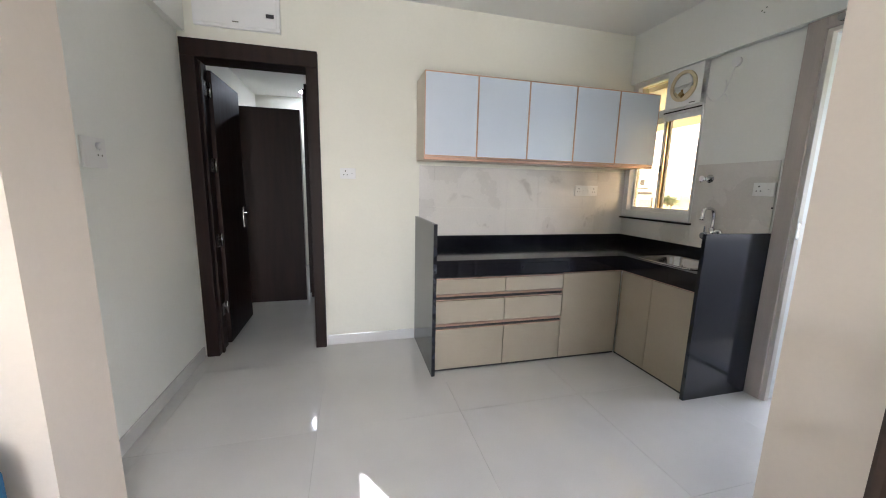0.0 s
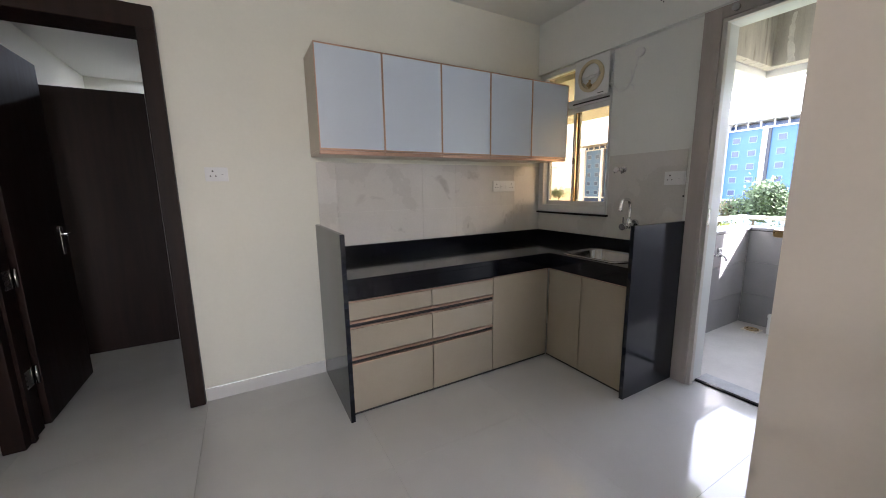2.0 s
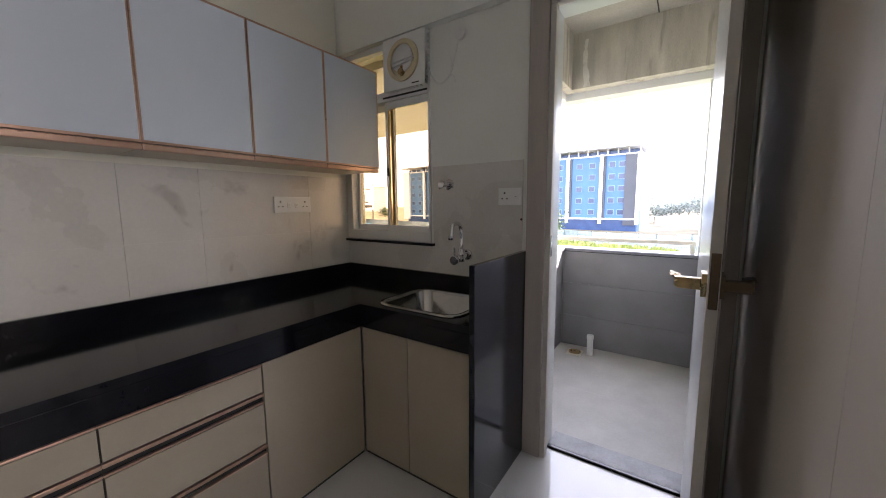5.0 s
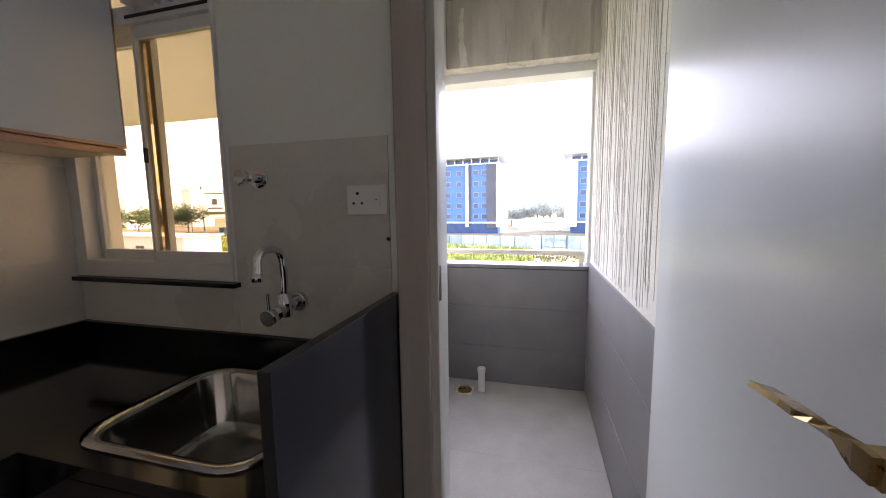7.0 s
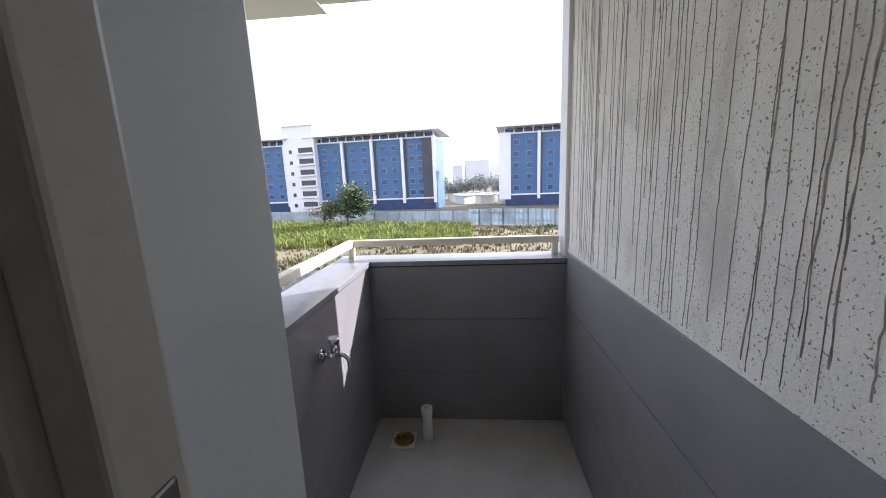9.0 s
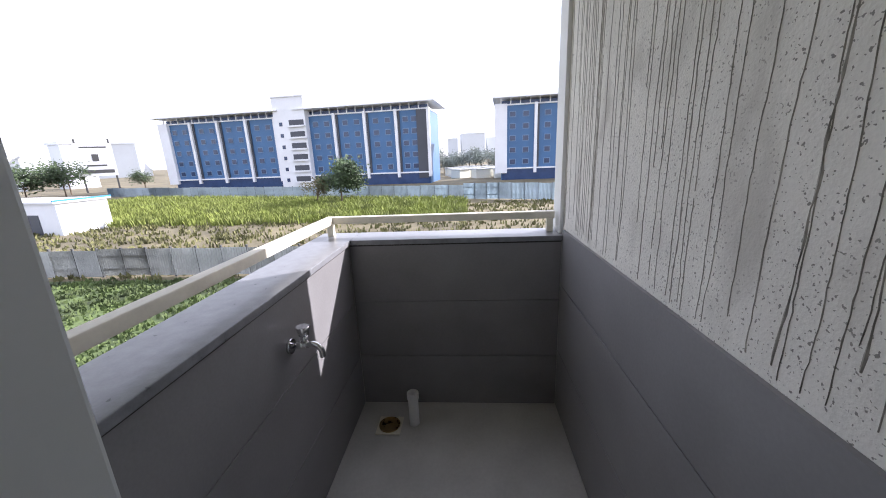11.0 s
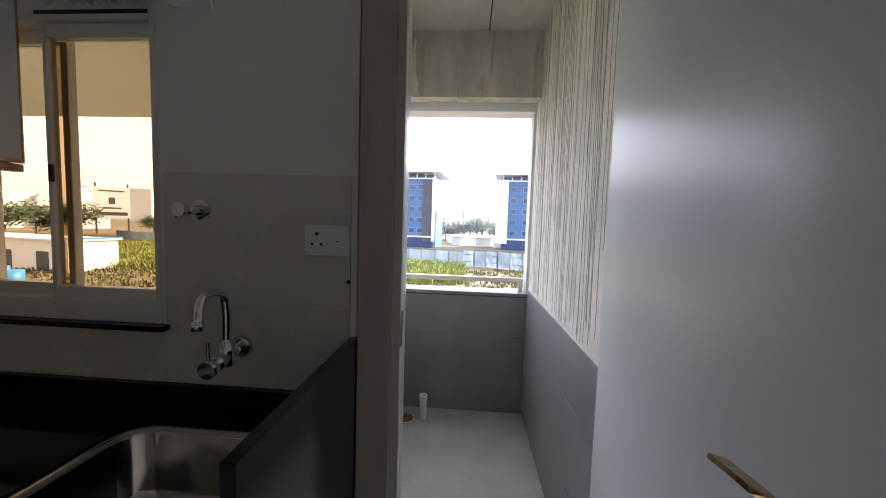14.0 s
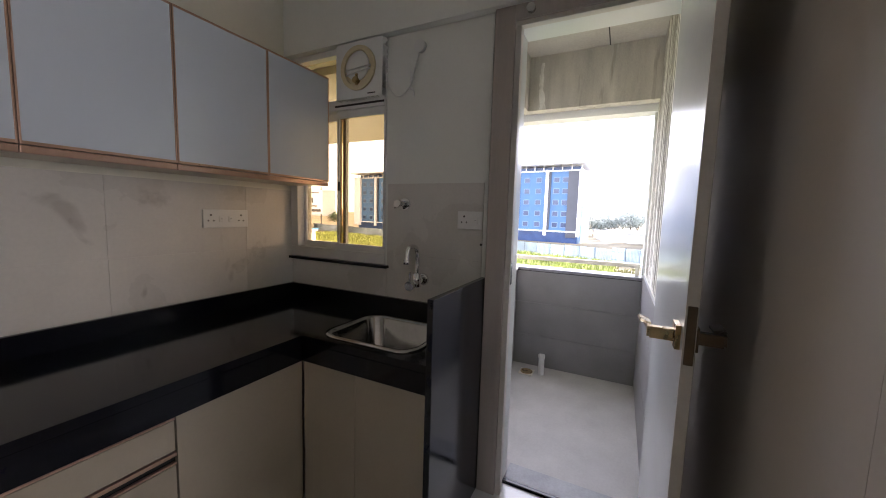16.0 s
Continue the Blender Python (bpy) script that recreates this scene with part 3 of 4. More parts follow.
socket("wall_socket", "white single socket plate on the cream wall", 0.115, 0.08, pose(1.215, BACK, 1.387), [("pins", -0.018), ("rocker", 0.03)])
socket("double_socket", "white double socket plate on the marble tiles", 0.235, 0.092, pose(3.335, BACK - 0.006, 1.297), [("pins", -0.08), ("rocker", -0.03), ("rocker", 0.02), ("pins", 0.078)])
socket("wall_socket", "white socket plate on the tiles beside the balcony door", 0.125, 0.085, pose(RIGHT - 0.006, 2.88, 1.328, 0, 0, -90), [("pins", -0.028), ("rocker", 0.032)])
socket("switch_plate", "white switch plate with a dimmer knob and socket", 0.15, 0.13, pose(LEFT, 3.11, 1.41, 0, 0, 90), [("knob", 0.02), ("pins", 0.03)])
nl = thing("wall_plug", "small dark plug hole in the tiles", "hole")
rod("hole", M_DARK, (RIGHT - 0.0055, 2.822, 1.215), (RIGHT - 0.0075, 2.822, 1.215), 0.006, nl, n=10)

# distribution board above the wooden door
db = thing("distribution_board", "white metal electrical distribution board above the door", "fuse box")
box("case", M_PVC, (0.255, BACK - 0.03, 2.318), (0.786, BACK, 2.62), db, bevel=0.004)
box("cover", M_PVC, (0.27, BACK - 0.038, 2.335), (0.765, BACK - 0.031, 2.605), db, bevel=0.002)
box("latch", M_DARK, (0.70, BACK - 0.043, 2.40), (0.75, BACK - 0.0385, 2.425), db)
box("badge", M_STEEL, (0.49, BACK - 0.041, 2.352), (0.53, BACK - 0.0385, 2.358), db)

# ---- window with exhaust fan ----
wy0, wy1, wz0, wz1 = 3.375, BACK, 1.069, SOFFIT
win = setting(new("window_1"), "white aluminium sliding window with amber tinted glass", "window")
fx0, fx1 = RIGHT - 0.012, RIGHT + 0.075
for n_, a, b in (("frame_bottom", (fx0, wy0, wz0), (fx1, wy1, wz0 + 0.06)), ("frame_top", (fx0, wy0, wz1 - 0.035), (fx1, wy1, wz1)),
                 ("frame_side", (fx0, wy0, wz0 + 0.06), (fx1, wy0 + 0.010, wz1 - 0.035)), ("frame_side", (fx0, wy1 - 0.06, wz0 + 0.06), (fx1, wy1 - 0.001, wz1 - 0.035)),
                 ("transom", (fx0, wy0 + 0.010, 1.915), (fx1, wy1 - 0.06, 1.97)), ("mullion", (fx0, 3.685, 1.97), (fx1, 3.715, wz1 - 0.035))):
    box(n_, M_ALU, a, b, win, bevel=0.003)


def sash(x, y0, y1):
    sw = 0.014 if y0 < 3.5 else 0.022
    s = box("sash_stile", M_ALU, (x, y0, 1.122), (x + 0.026, y0 + sw, 1.915), win, bevel=0.003)
    box("sash_stile", M_ALU, (x, y1 - sw, 1.122), (x + 0.026, y1, 1.915), win, bevel=0.003)
    box("sash_rail", M_ALU, (x, y0 + sw, 1.122), (x + 0.026, y1 - sw, 1.165), win, bevel=0.003)
    box("sash_rail", M_ALU, (x, y0 + sw, 1.875), (x + 0.026, y1 - sw, 1.915), win, bevel=0.003)
    p = box("pane", M_AMBER, (x + 0.010, y0 + 0.012, 1.163), (x + 0.015, y1 - 0.012, 1.877), win, "amber tinted glass", bevel=0)
    p.visible_shadow = False


sash(RIGHT + 0.004, wy0 + 0.010, 3.725)
sash(RIGHT + 0.038, 3.69, wy1 - 0.06)
# Solid dark strip drawn for the shade in the sash track gap.
box("track_shade_strip", M_DARK, (RIGHT - 0.0125, wy0 + 0.012, 1.930), (RIGHT + 0.002, 3.725, 1.941), win, "dark strip painting the shaded gap of the sliding track", bevel=0)
box("latch", M_DARK, (RIGHT - 0.006, 3.70, 1.47), (RIGHT + 0.003, 3.712, 1.52), win, "black sash latch")
p = box("pane", M_AMBER, (RIGHT + 0.03, 3.714, 1.968), (RIGHT + 0.035, wy1 - 0.058, wz1 - 0.033), win, "amber tinted glass", bevel=0)
p.visible_shadow = False
setting(box("window_sill", M_GRANITE, (RIGHT - 0.035, 3.348, 1.052), (EXT, BACK - 0.001, 1.068), bevel=0.003), "black granite window sill", "sill")

ef = thing("exhaust_fan", "white square exhaust fan housing with an open round throat", "fan")
bm = bmesh.new()
FC = (0, 3.522, 2.10)
# square plate with a round hole
n = 40
ex0, ex1 = RIGHT - 0.055, RIGHT + 0.02
for x in (ex0, ex1):
    inner, outer = [], []
    for i in range(n):
        a = 2 * math.pi * i / n
        c, s_ = math.cos(a), math.sin(a)
        q = 0.152 / max(abs(c), abs(s_))
        inner.append(bm.verts.new((x, FC[1] + 0.105 * c, FC[2] + 0.105 * s_)))
        outer.append(bm.verts.new((x, FC[1] + q * c, FC[2] - 0.006 + q * 0.94 * s_)))
    for i in range(n):
        bm.faces.new((inner[i], inner[(i + 1) % n], outer[(i + 1) % n], outer[i]))
vs = list(bm.verts)
for a, b in ((0, 2 * n), (n, 3 * n)):
    for i in range(n):
        j = (i + 1) % n
        bm.faces.new((vs[a + i], vs[a + j], vs[b + j], vs[b + i]))
bmesh.ops.recalc_face_normals(bm, faces=bm.faces)
put(bm, "housing", M_PVC, ef)
put(ring_mesh(bmesh.new(), FC, 0.088, 0.112, ex0 - 0.012, ex0 - 0.001), "throat_ring", M_CREAM_GLOW, ef, smooth=False)
pn = rod("rear_pane", M_AMBER, (RIGHT + 0.022, FC[1], FC[2]), (RIGHT + 0.024, FC[1], FC[2]), 0.12, ef, n=32)
pn.visible_shadow = False
# Added disc; its cream colour stands in for amber light in the throat.
rod("throat_glow_disc", M_CREAM_GLOW, (RIGHT - 0.036, FC[1], FC[2]), (RIGHT - 0.030, FC[1], FC[2]), 0.104, ef, "added disc with amber glow put into its colour", n=32)
rod("shutter_disc", M_PVC, (RIGHT - 0.043, FC[1] + 0.022, FC[2] + 0.022), (RIGHT - 0.0361, FC[1] + 0.022, FC[2] + 0.022), 0.076, ef, n=36)
rod("motor", M_BRASS, (RIGHT - 0.062, FC[1] + 0.022, FC[2] - 0.055), (RIGHT - 0.0361, FC[1] + 0.022, FC[2] - 0.055), 0.016, ef, n=20)
box("bracket", M_BRASS, (RIGHT - 0.050, FC[1] + 0.014, FC[2] - 0.09), (RIGHT - 0.0432, FC[1] + 0.03, FC[2] - 0.02), ef)
box("maker_mark", M_DARK, (ex0 - 0.001, FC[1] - 0.11, FC[2] - 0.135), (ex0 - 0.0003, FC[1] - 0.06, FC[2] - 0.129), ef, bevel=0)
cbl = thing("hanging_cable", "thin white cable looped from a ceiling rose beside the fan", "cable")
rod("rose", M_PVC, (RIGHT, 3.176, 2.17), (RIGHT - 0.02, 3.176, 2.17), 0.03, cbl, n=20)
tube("wire", M_PVC, [(RIGHT - 0.012, 3.18, 2.15), (RIGHT - 0.02, 3.20, 2.06), (RIGHT - 0.015, 3.235, 1.98), (RIGHT - 0.014, 3.30, 1.945), (RIGHT - 0.014, 3.35, 1.985), (RIGHT - 0.02, 3.37, 2.03)], 0.0035, cbl)
tube("wire_end", M_PVC, [(RIGHT - 0.012, 3.235, 1.98), (RIGHT - 0.02, 3.22, 2.03), (RIGHT - 0.016, 3.228, 2.07)], 0.0035, cbl)
tube("wire_end", M_PVC, [(RIGHT - 0.012, 3.24, 1.978), (RIGHT - 0.02, 3.205, 1.96), (RIGHT - 0.016, 3.20, 1.93)], 0.0035, cbl)

# ---- balcony door ----
bf = setting(new("door_frame_2"), "taupe door frame of the balcony door with pale inner bead", "door frame")
JL, JR = 2.672, 2.045
for n_, mt, a, b in (("jamb", M_FRAME, (3.735, JL + 0.025, 0), (3.785, 2.788, SOFFIT - 0.001)), ("bead", M_FRAMEW, (3.748, JL, 0), (3.785, JL + 0.025, 2.165)),
                     ("jamb", M_FRAME, (3.735, 1.975, 0), (3.785, JR - 0.025, SOFFIT - 0.001)), ("bead", M_FRAMEW, (3.76, JR - 0.025, 0), (3.785, JR, 2.165)),
                     ("head", M_FRAME, (3.735, JR - 0.025, 2.185), (3.785, JL + 0.025, SOFFIT - 0.001)), ("head_bead", M_FRAMEW, (3.748, JR - 0.025, 2.165), (3.785, JL + 0.025, 2.185))):
    box(n_, mt, a, b, bf, bevel=0.003)
box("strike_plate", M_STEEL, (3.754, JL - 0.002, 1.04), (3.776, JL + 0.001, 1.14), bf, "steel strike plate")
bolt = rod("door_stop_bracket", M_STEEL, (3.715, 2.63, 2.215), (3.735, 2.63, 2.215), 0.018, bf)
d3 = setting(new("door_3"), "pale grey laminated balcony door standing wide open", "door")
box("leaf", M_DOORW, (3.083, 2.0795, 0.012), (3.755, 2.096, 2.155), d3, bevel=0.0015)
box("leaf_edge", M_FRAMEW, (3.076, 2.073, 0.012), (3.0825, 2.097, 2.155), d3, "pale worn edge band")
box("leaf_back", M_DOORB, (3.077, 2.0725, 0.012), (3.755, 2.0790, 2.155), d3, "brown laminate on the other face")
box("lock_plate", M_BRONZE_SHADE, (3.074, 2.0755, 1.045), (3.0758, 2.0935, 1.175), d3, "steel lock faceplate")
for z in (0.35, 1.1, 1.85):
    box("hinge", M_STEEL, (3.7551, 2.05, z - 0.05), (3.7595, 2.08, z + 0.05), d3)


def lever(y, s, metal):
    """Square rose, flat neck and a blade that twists and points to the hinge."""
    z = 1.092
    r = box("rose", metal, (3.113, y, z - 0.028), (3.169, y + s * 0.011, z + 0.028), d3, "square rose", bevel=0.001)
    box("neck", metal, (3.131, y + s * 0.0112, z - 0.015), (3.151, y + s * 0.060, z + 0.013), r, bevel=0.001)
    bm = bmesh.new()
    rings = []
    for i in range(9):
        u = i / 8
        x = 3.134 + 0.135 * u
        a = radians(75 * min(1, max(0, (u - 0.12) / 0.35)))      # the twist
        hw, ht = 0.012, 0.0035
        cy, cz = y + s * (0.062 + 0.006 * u), z + 0.004 * math.sin(3 * u)
        ring = []
        for p_, q_ in ((-hw, -ht), (hw, -ht), (hw, ht), (-hw, ht)):
            ring.append(bm.verts.new((x, cy + s * (q_ * math.cos(a) + p_ * math.sin(a)), cz + p_ * math.cos(a) - q_ * math.sin(a))))
        rings.append(ring)
    for A, B in zip(rings, rings[1:]):
        for i in range(4):
            bm.faces.new((A[i], A[(i + 1) % 4], B[(i + 1) % 4], B[i]))
    bm.faces.new(rings[0])
    bm.faces.new(rings[-1])
    bmesh.ops.recalc_face_normals(bm, faces=bm.faces)
    put(bm, "lever_blade", metal, r)


lever(2.096, 1, M_BRASS)
# Back lever gets the darker metal to carry the shade behind the leaf.
lever(2.0725, -1, M_BRONZE_SHADE)
setting(box("door_threshold_edge", M_GRANITE, (3.842, 2.075, -0.06), (3.862, 2.687, 0.012)), "dark granite threshold edge", "threshold")
setting(box("door_threshold", M_THRESH, (3.8625, 2.075, -0.06), (3.99, 2.687, 0.012), bevel=0.003), "dusty grey stone threshold of the balcony door", "threshold")

# ---- balcony ----
wall("wall_balcony_right", "textured cream plaster wall of the balcony with dark drip marks", M_STUCCO, [(3.931, BALC_R - 0.16, -0.25, 5.58, BALC_R - 0.012, SOFFIT - 0.001), (3.931, BALC_R - 0.16, SOFFIT, 5.58, BALC_R - 0.012, 2.68)])
pl = wall("parapet_left", "grey tiled balcony parapet", M_GROUT, [(EXT, BALC_L + 0.010, -0.25, 5.58, 3.24, 0.865)])
pe = wall("parapet_end", "grey tiled balcony parapet", M_GROUT, [(BALC_E + 0.010, BALC_R - 0.011, -0.25, 5.58, BALC_L + 0.009, 0.865)])
setting(box("parapet_cap_left", M_CAP, (EXT, BALC_L - 0.012, 0.866), (5.60, 3.26, 0.89), bevel=0.003), "grey granite coping on the parapet", "coping")
setting(box("parapet_cap_end", M_CAP, (BALC_E - 0.012, BALC_R - 0.010, 0.866), (5.60, BALC_L - 0.013, 0.89), bevel=0.003), "grey granite coping on the parapet", "coping")
setting(box("coping_joint_end", M_DARK, (BALC_E - 0.003, BALC_R + 0.001, 0.858), (BALC_E + 0.0098, BALC_L - 0.004, 0.8657)), "dark open joint under the coping", "joint")
setting(box("coping_joint_left", M_DARK, (EXT, BALC_L - 0.003, 0.858), (BALC_E - 0.001, BALC_L + 0.0098, 0.8657)), "dark open joint under the coping", "joint")
setting(box("floor_balcony", M_GROUT, (3.966, BALC_R - 0.011, -0.25), (BALC_E + 0.01, BALC_L + 0.009, -0.026)), "pale grey tiled balcony floor", "floor")
setting(box("ceiling_balcony", M_SLAB, (EXT, BALC_R - 0.16, 2.68), (5.58, 3.26, 2.83)), "bare concrete balcony ceiling", "ceiling")
setting(box("beam_balcony_end", M_CONC, (5.29, BALC_R - 0.011, 2.243), (5.40, 3.01, 2.679)), "water-stained concrete beam", "beam")
setting(box("beam_balcony_left", M_CONC, (EXT, 3.011, 2.243), (5.40, 3.08, 2.679)), "water-stained concrete beam", "beam")
setting(box("lintel_end", M_EXTW, (5.42, BALC_R - 0.011, 2.19), (5.58, 3.26, 2.679)), "white painted outer lintel", "beam")
setting(box("lintel_left", M_EXTW, (EXT, 3.09, 2.19), (5.419, 3.26, 2.679)), "white painted outer lintel", "beam")
setting(box("pilaster", M_EXTW, (5.45, BALC_R - 0.0115, 0.891), (5.58, BALC_R + 0.006, 2.189)), "white painted strip at the wall's end", "wall")

setting(box("overhang", M_EXTW, (EXT + 0.001, 3.27, 2.20), (5.70, 9.0, 2.35)), "white painted concrete overhang outside the window", "overhang")
setting(box("door_reveal_left", M_DOORW, (3.786, 2.688, 0.0), (EXT, 2.7145, SOFFIT - 0.001), bevel=0.003), "smooth pale grey lining of the balcony door opening", "wall")
setting(box("door_reveal_right", M_DOORW, (3.786, BALC_R - 0.02, 0.0), (3.93, 2.074, SOFFIT - 0.001), bevel=0.003), "smooth pale grey lining of the balcony door opening", "wall")
setting(box("door_reveal_top", M_DOORW, (3.786, 2.075, 2.172), (EXT, 2.6875, SOFFIT - 0.001)), "white plastered soffit above the balcony door", "wall")
for jx0, jy0, jx1, jy1 in ((4.62, BALC_R - 0.01, 4.628, 3.01), (3.98, 2.56, 4.619, 2.568), (4.629, 2.40, 5.289, 2.408)):
    setting(box("ceiling_joint", M_DARK, (jx0, jy0, 2.676), (jx1, jy1, 2.6805), bevel=0), "dark board joint in the concrete ceiling", "joint")
bm = bmesh.new()
rl_rnd = random.Random(5)
prev = None
for i in range(16):
    u = i / 15
    w = 0.010 + 0.016 * u + rl_rnd.uniform(-0.004, 0.004)
    c = 2.90 + 0.012 * math.sin(4 * u) + rl_rnd.uniform(-0.003, 0.003)
    cur = (bm.verts.new((5.2896, c - w, 2.62 - 0.372 * u)), bm.verts.new((5.286, c, 2.62 - 0.372 * u)), bm.verts.new((5.2896, c + w, 2.62 - 0.372 * u)))
    if prev:
        bm.faces.new((prev[0], prev[1], cur[1], cur[0]))
        bm.faces.new((prev[1], prev[2], cur[2], cur[1]))
    prev = cur
setting(put(bm, "lime_run", M_LIME), "white lime run down the concrete beam", "stain")
for hx, hy, hz in ((3.7145, 3.02, 2.40), (3.7145, 3.035, 2.415), (3.7145, 3.01, 2.425)):
    hole = thing("screw_hole", "small dark screw hole in the painted beam", "hole", "screw holes")
    rod("hole", M_DARK, (hx + 0.001, hy, hz), (hx - 0.001, hy, hz), 0.004, hole, n=8)
rl = thing("balcony_railing", "cream painted flat steel rail above the balcony parapet", "railing")
box("top_rail", M_RAIL, (5.50, 2.07, 0.955), (5.54, 3.205, 0.99), rl, bevel=0.004)
box("side_rail", M_RAIL, (EXT + 0.001, 3.165, 0.955), (5.499, 3.205, 0.99), rl, bevel=0.004)
box("post", M_RAIL, (5.505, 3.17, 0.89), (5.535, 3.20, 0.955), rl, bevel=0.002)
box("post", M_RAIL, (5.505, 2.075, 0.89), (5.535, 2.105, 0.955), rl, bevel=0.002)

bt = thing("bib_tap", "chrome bib tap on the tiled parapet", "tap")
ty, tx = BALC_L, 4.77
rod("flange", M_CHROME, (tx, ty, 0.692), (tx, ty - 0.009, 0.692), 0.024, bt, n=22)
rod("body", M_CHROME, (tx, ty - 0.009, 0.692), (tx, ty - 0.06, 0.700), 0.011, bt, r1=0.014)
rod("valve", M_CHROME, (tx, ty - 0.052, 0.700), (tx, ty - 0.052, 0.732), 0.012, bt)
rod("knob", M_CHROME, (tx, ty - 0.052, 0.732), (tx, ty - 0.052, 0.762), 0.016, bt, r1=0.021, n=8)
tube("spout", M_CHROME, [(tx, ty - 0.055, 0.700), (tx, ty - 0.085, 0.698), (tx, ty - 0.102, 0.683), (tx, ty - 0.106, 0.655)], 0.0095, bt)

pp = thing("waste_pipe", "white plastic waste pipe stub on the balcony floor", "pipe")
put(ring_mesh(bmesh.new(), (0, 0, 0), 0.020, 0.025, -0.02, 0.125, 20), "pipe", M_PVC, pp, smooth=False).matrix_world = pose(5.265, 2.775, 0.0, 0, -90, 0)
put(ring_mesh(bmesh.new(), (0, 0, 0), 0.020, 0.029, 0.125, 0.155, 20), "collar", M_PVC, pp, smooth=False).matrix_world = pose(5.265, 2.775, 0.0, 0, -90, 0)
dr = thing("floor_drain", "beige square floor drain with a round brownish grating", "drain")
box("plate", M_RAIL, (5.18, 2.835, -0.02), (5.30, 2.955, -0.012), dr)
rod("grating", M_BRASS, (5.24, 2.895, -0.012), (5.24, 2.895, -0.010), 0.045, dr, n=24)
put(ring_mesh(bmesh.new(), (0, 0, 0), 0.043, 0.052, 0, 0.006, 24), "ring", M_BRASS, dr).matrix_world = pose(5.24, 2.895, -0.012, 0, -90, 0)

# ---- living room: what shows beside the wall ends ----
sf = thing("sofa", "blue velvet sofa with a rounded back", "sofa")
box("base", M_BLUEFAB, (-1.6, 1.55, 0.0), (0.07, 2.33, 0.36), sf, bevel=0.05)
box("backrest", M_BLUEFAB, (-1.6, 2.10, 0.361), (0.06, 2.34, 0.78), sf, bevel=0.09)
box("armrest", M_BLUEFAB, (0.071, 1.5, 0.0), (0.30, 2.33, 0.56), sf, bevel=0.07)
ch = thing("dining_chair", "dark walnut dining chair with a rounded top rail", "chair")
CX, CY = 2.45, 1.64
box("back_post", M_CHAIR, (CX - 0.02, CY - 0.02, 0), (CX + 0.025, CY + 0.02, 0.92), ch, bevel=0.012)
box("back_post", M_CHAIR, (CX - 0.02, CY - 0.44, 0), (CX + 0.025, CY - 0.40, 0.92), ch, bevel=0.012)
box("top_rail", M_CHAIR, (CX - 0.022, CY - 0.45, 0.86), (CX + 0.02, CY + 0.03, 0.95), ch, bevel=0.018)
box("back_slat", M_CHAIR, (CX - 0.01, CY - 0.40, 0.60), (CX + 0.01, CY - 0.02, 0.68), ch, bevel=0.005)
box("seat", M_CHAIR, (CX - 0.45, CY - 0.45, 0.43), (CX - 0.021, CY + 0.03, 0.47), ch, bevel=0.015)
box("leg", M_CHAIR, (CX - 0.44, CY - 0.02, 0), (CX - 0.40, CY + 0.02, 0.43), ch, bevel=0.008)
box("leg", M_CHAIR, (CX - 0.44, CY - 0.44, 0), (CX - 0.40, CY - 0.40, 0.43), ch, bevel=0.008)

# ---- outside: ground, fences, crops, buildings ----
GZ = -5.6
setting(box("ground", M_SOIL, (-900, -1500, GZ - 1), (1800, 1500, GZ), bevel=0), "dry field and open ground", "ground")
setting(box("grass_field", M_GRASS, (6.5, 4, GZ), (24.0, 50, GZ + 0.02), bevel=0), "green weedy plot inside the near fence", "ground")
bld = wall("wall_own_building", "outer wall of the house below the balcony", M_EXTW, [(3.3, 1.92, GZ, 5.41, 3.16, -0.251)])


def fence_run(p, q, h, step, msheet, name, label, group, rails=2):
    """Corrugated sheets on posts from p to q."""
    p, q = Vector((*p, GZ)), Vector((*q, GZ))
    d = q - p
    n = max(1, round(d.length / step))
    fe = thing(name, label, "fence", group)
    rot = math.degrees(math.atan2(d.y, d.x))
    step = d.length / n
    bm = bmesh.new()
    k = 10
    prof = [(step * (i + 0.5 * 0) / (2 * k), 0.03 * (1 if i % 2 else -1)) for i in range(2 * k + 1)]
    lo = [bm.verts.new((x * 0.985, y, 0.1)) for x, y in prof]
    hi = [bm.verts.new((x * 0.985, y, h)) for x, y in prof]
    for i in range(2 * k):
        bm.faces.new((lo[i], lo[i + 1], hi[i + 1], hi[i]))
    bmesh.ops.solidify(bm, geom=bm.faces[:], thickness=0.01)
    me = bpy.data.meshes.new("sheet")
    bm.to_mesh(me)
    bm.free()
    me.materials.append(msheet)
    bm = add_box(bmesh.new(), -0.06, -0.17, 0, 0.06, -0.05, h + 0.1)
    mp = bpy.data.meshes.new("post")
    bm.to_mesh(mp)
    bm.free()
    mp.materials.append(M_POST)
    rnd = random.Random(7)
    for i in range(n):
        s = new("sheet", me)
        s.parent = fe
        s.matrix_world = Matrix.Translation(p + d * i / n) @ pose(0, 0, rnd.uniform(-0.06, 0.06), 0, 0, rot + rnd.uniform(-0.6, 0.6))
        s = new("post", mp)
        s.parent = fe
        s.matrix_world = Matrix.Translation(p + d * i / n) @ pose(0, 0, 0, 0, 0, rot)
    for z in (h * 0.3, h * 0.75)[:rails]:
        r = box("rail", M_POST, (0, -0.12, z), (d.length, -0.06, z + 0.08), fe, bevel=0)
        r.matrix_world = Matrix.Translation(p) @ pose(0, 0, 0, 0, 0, rot)
    return fe


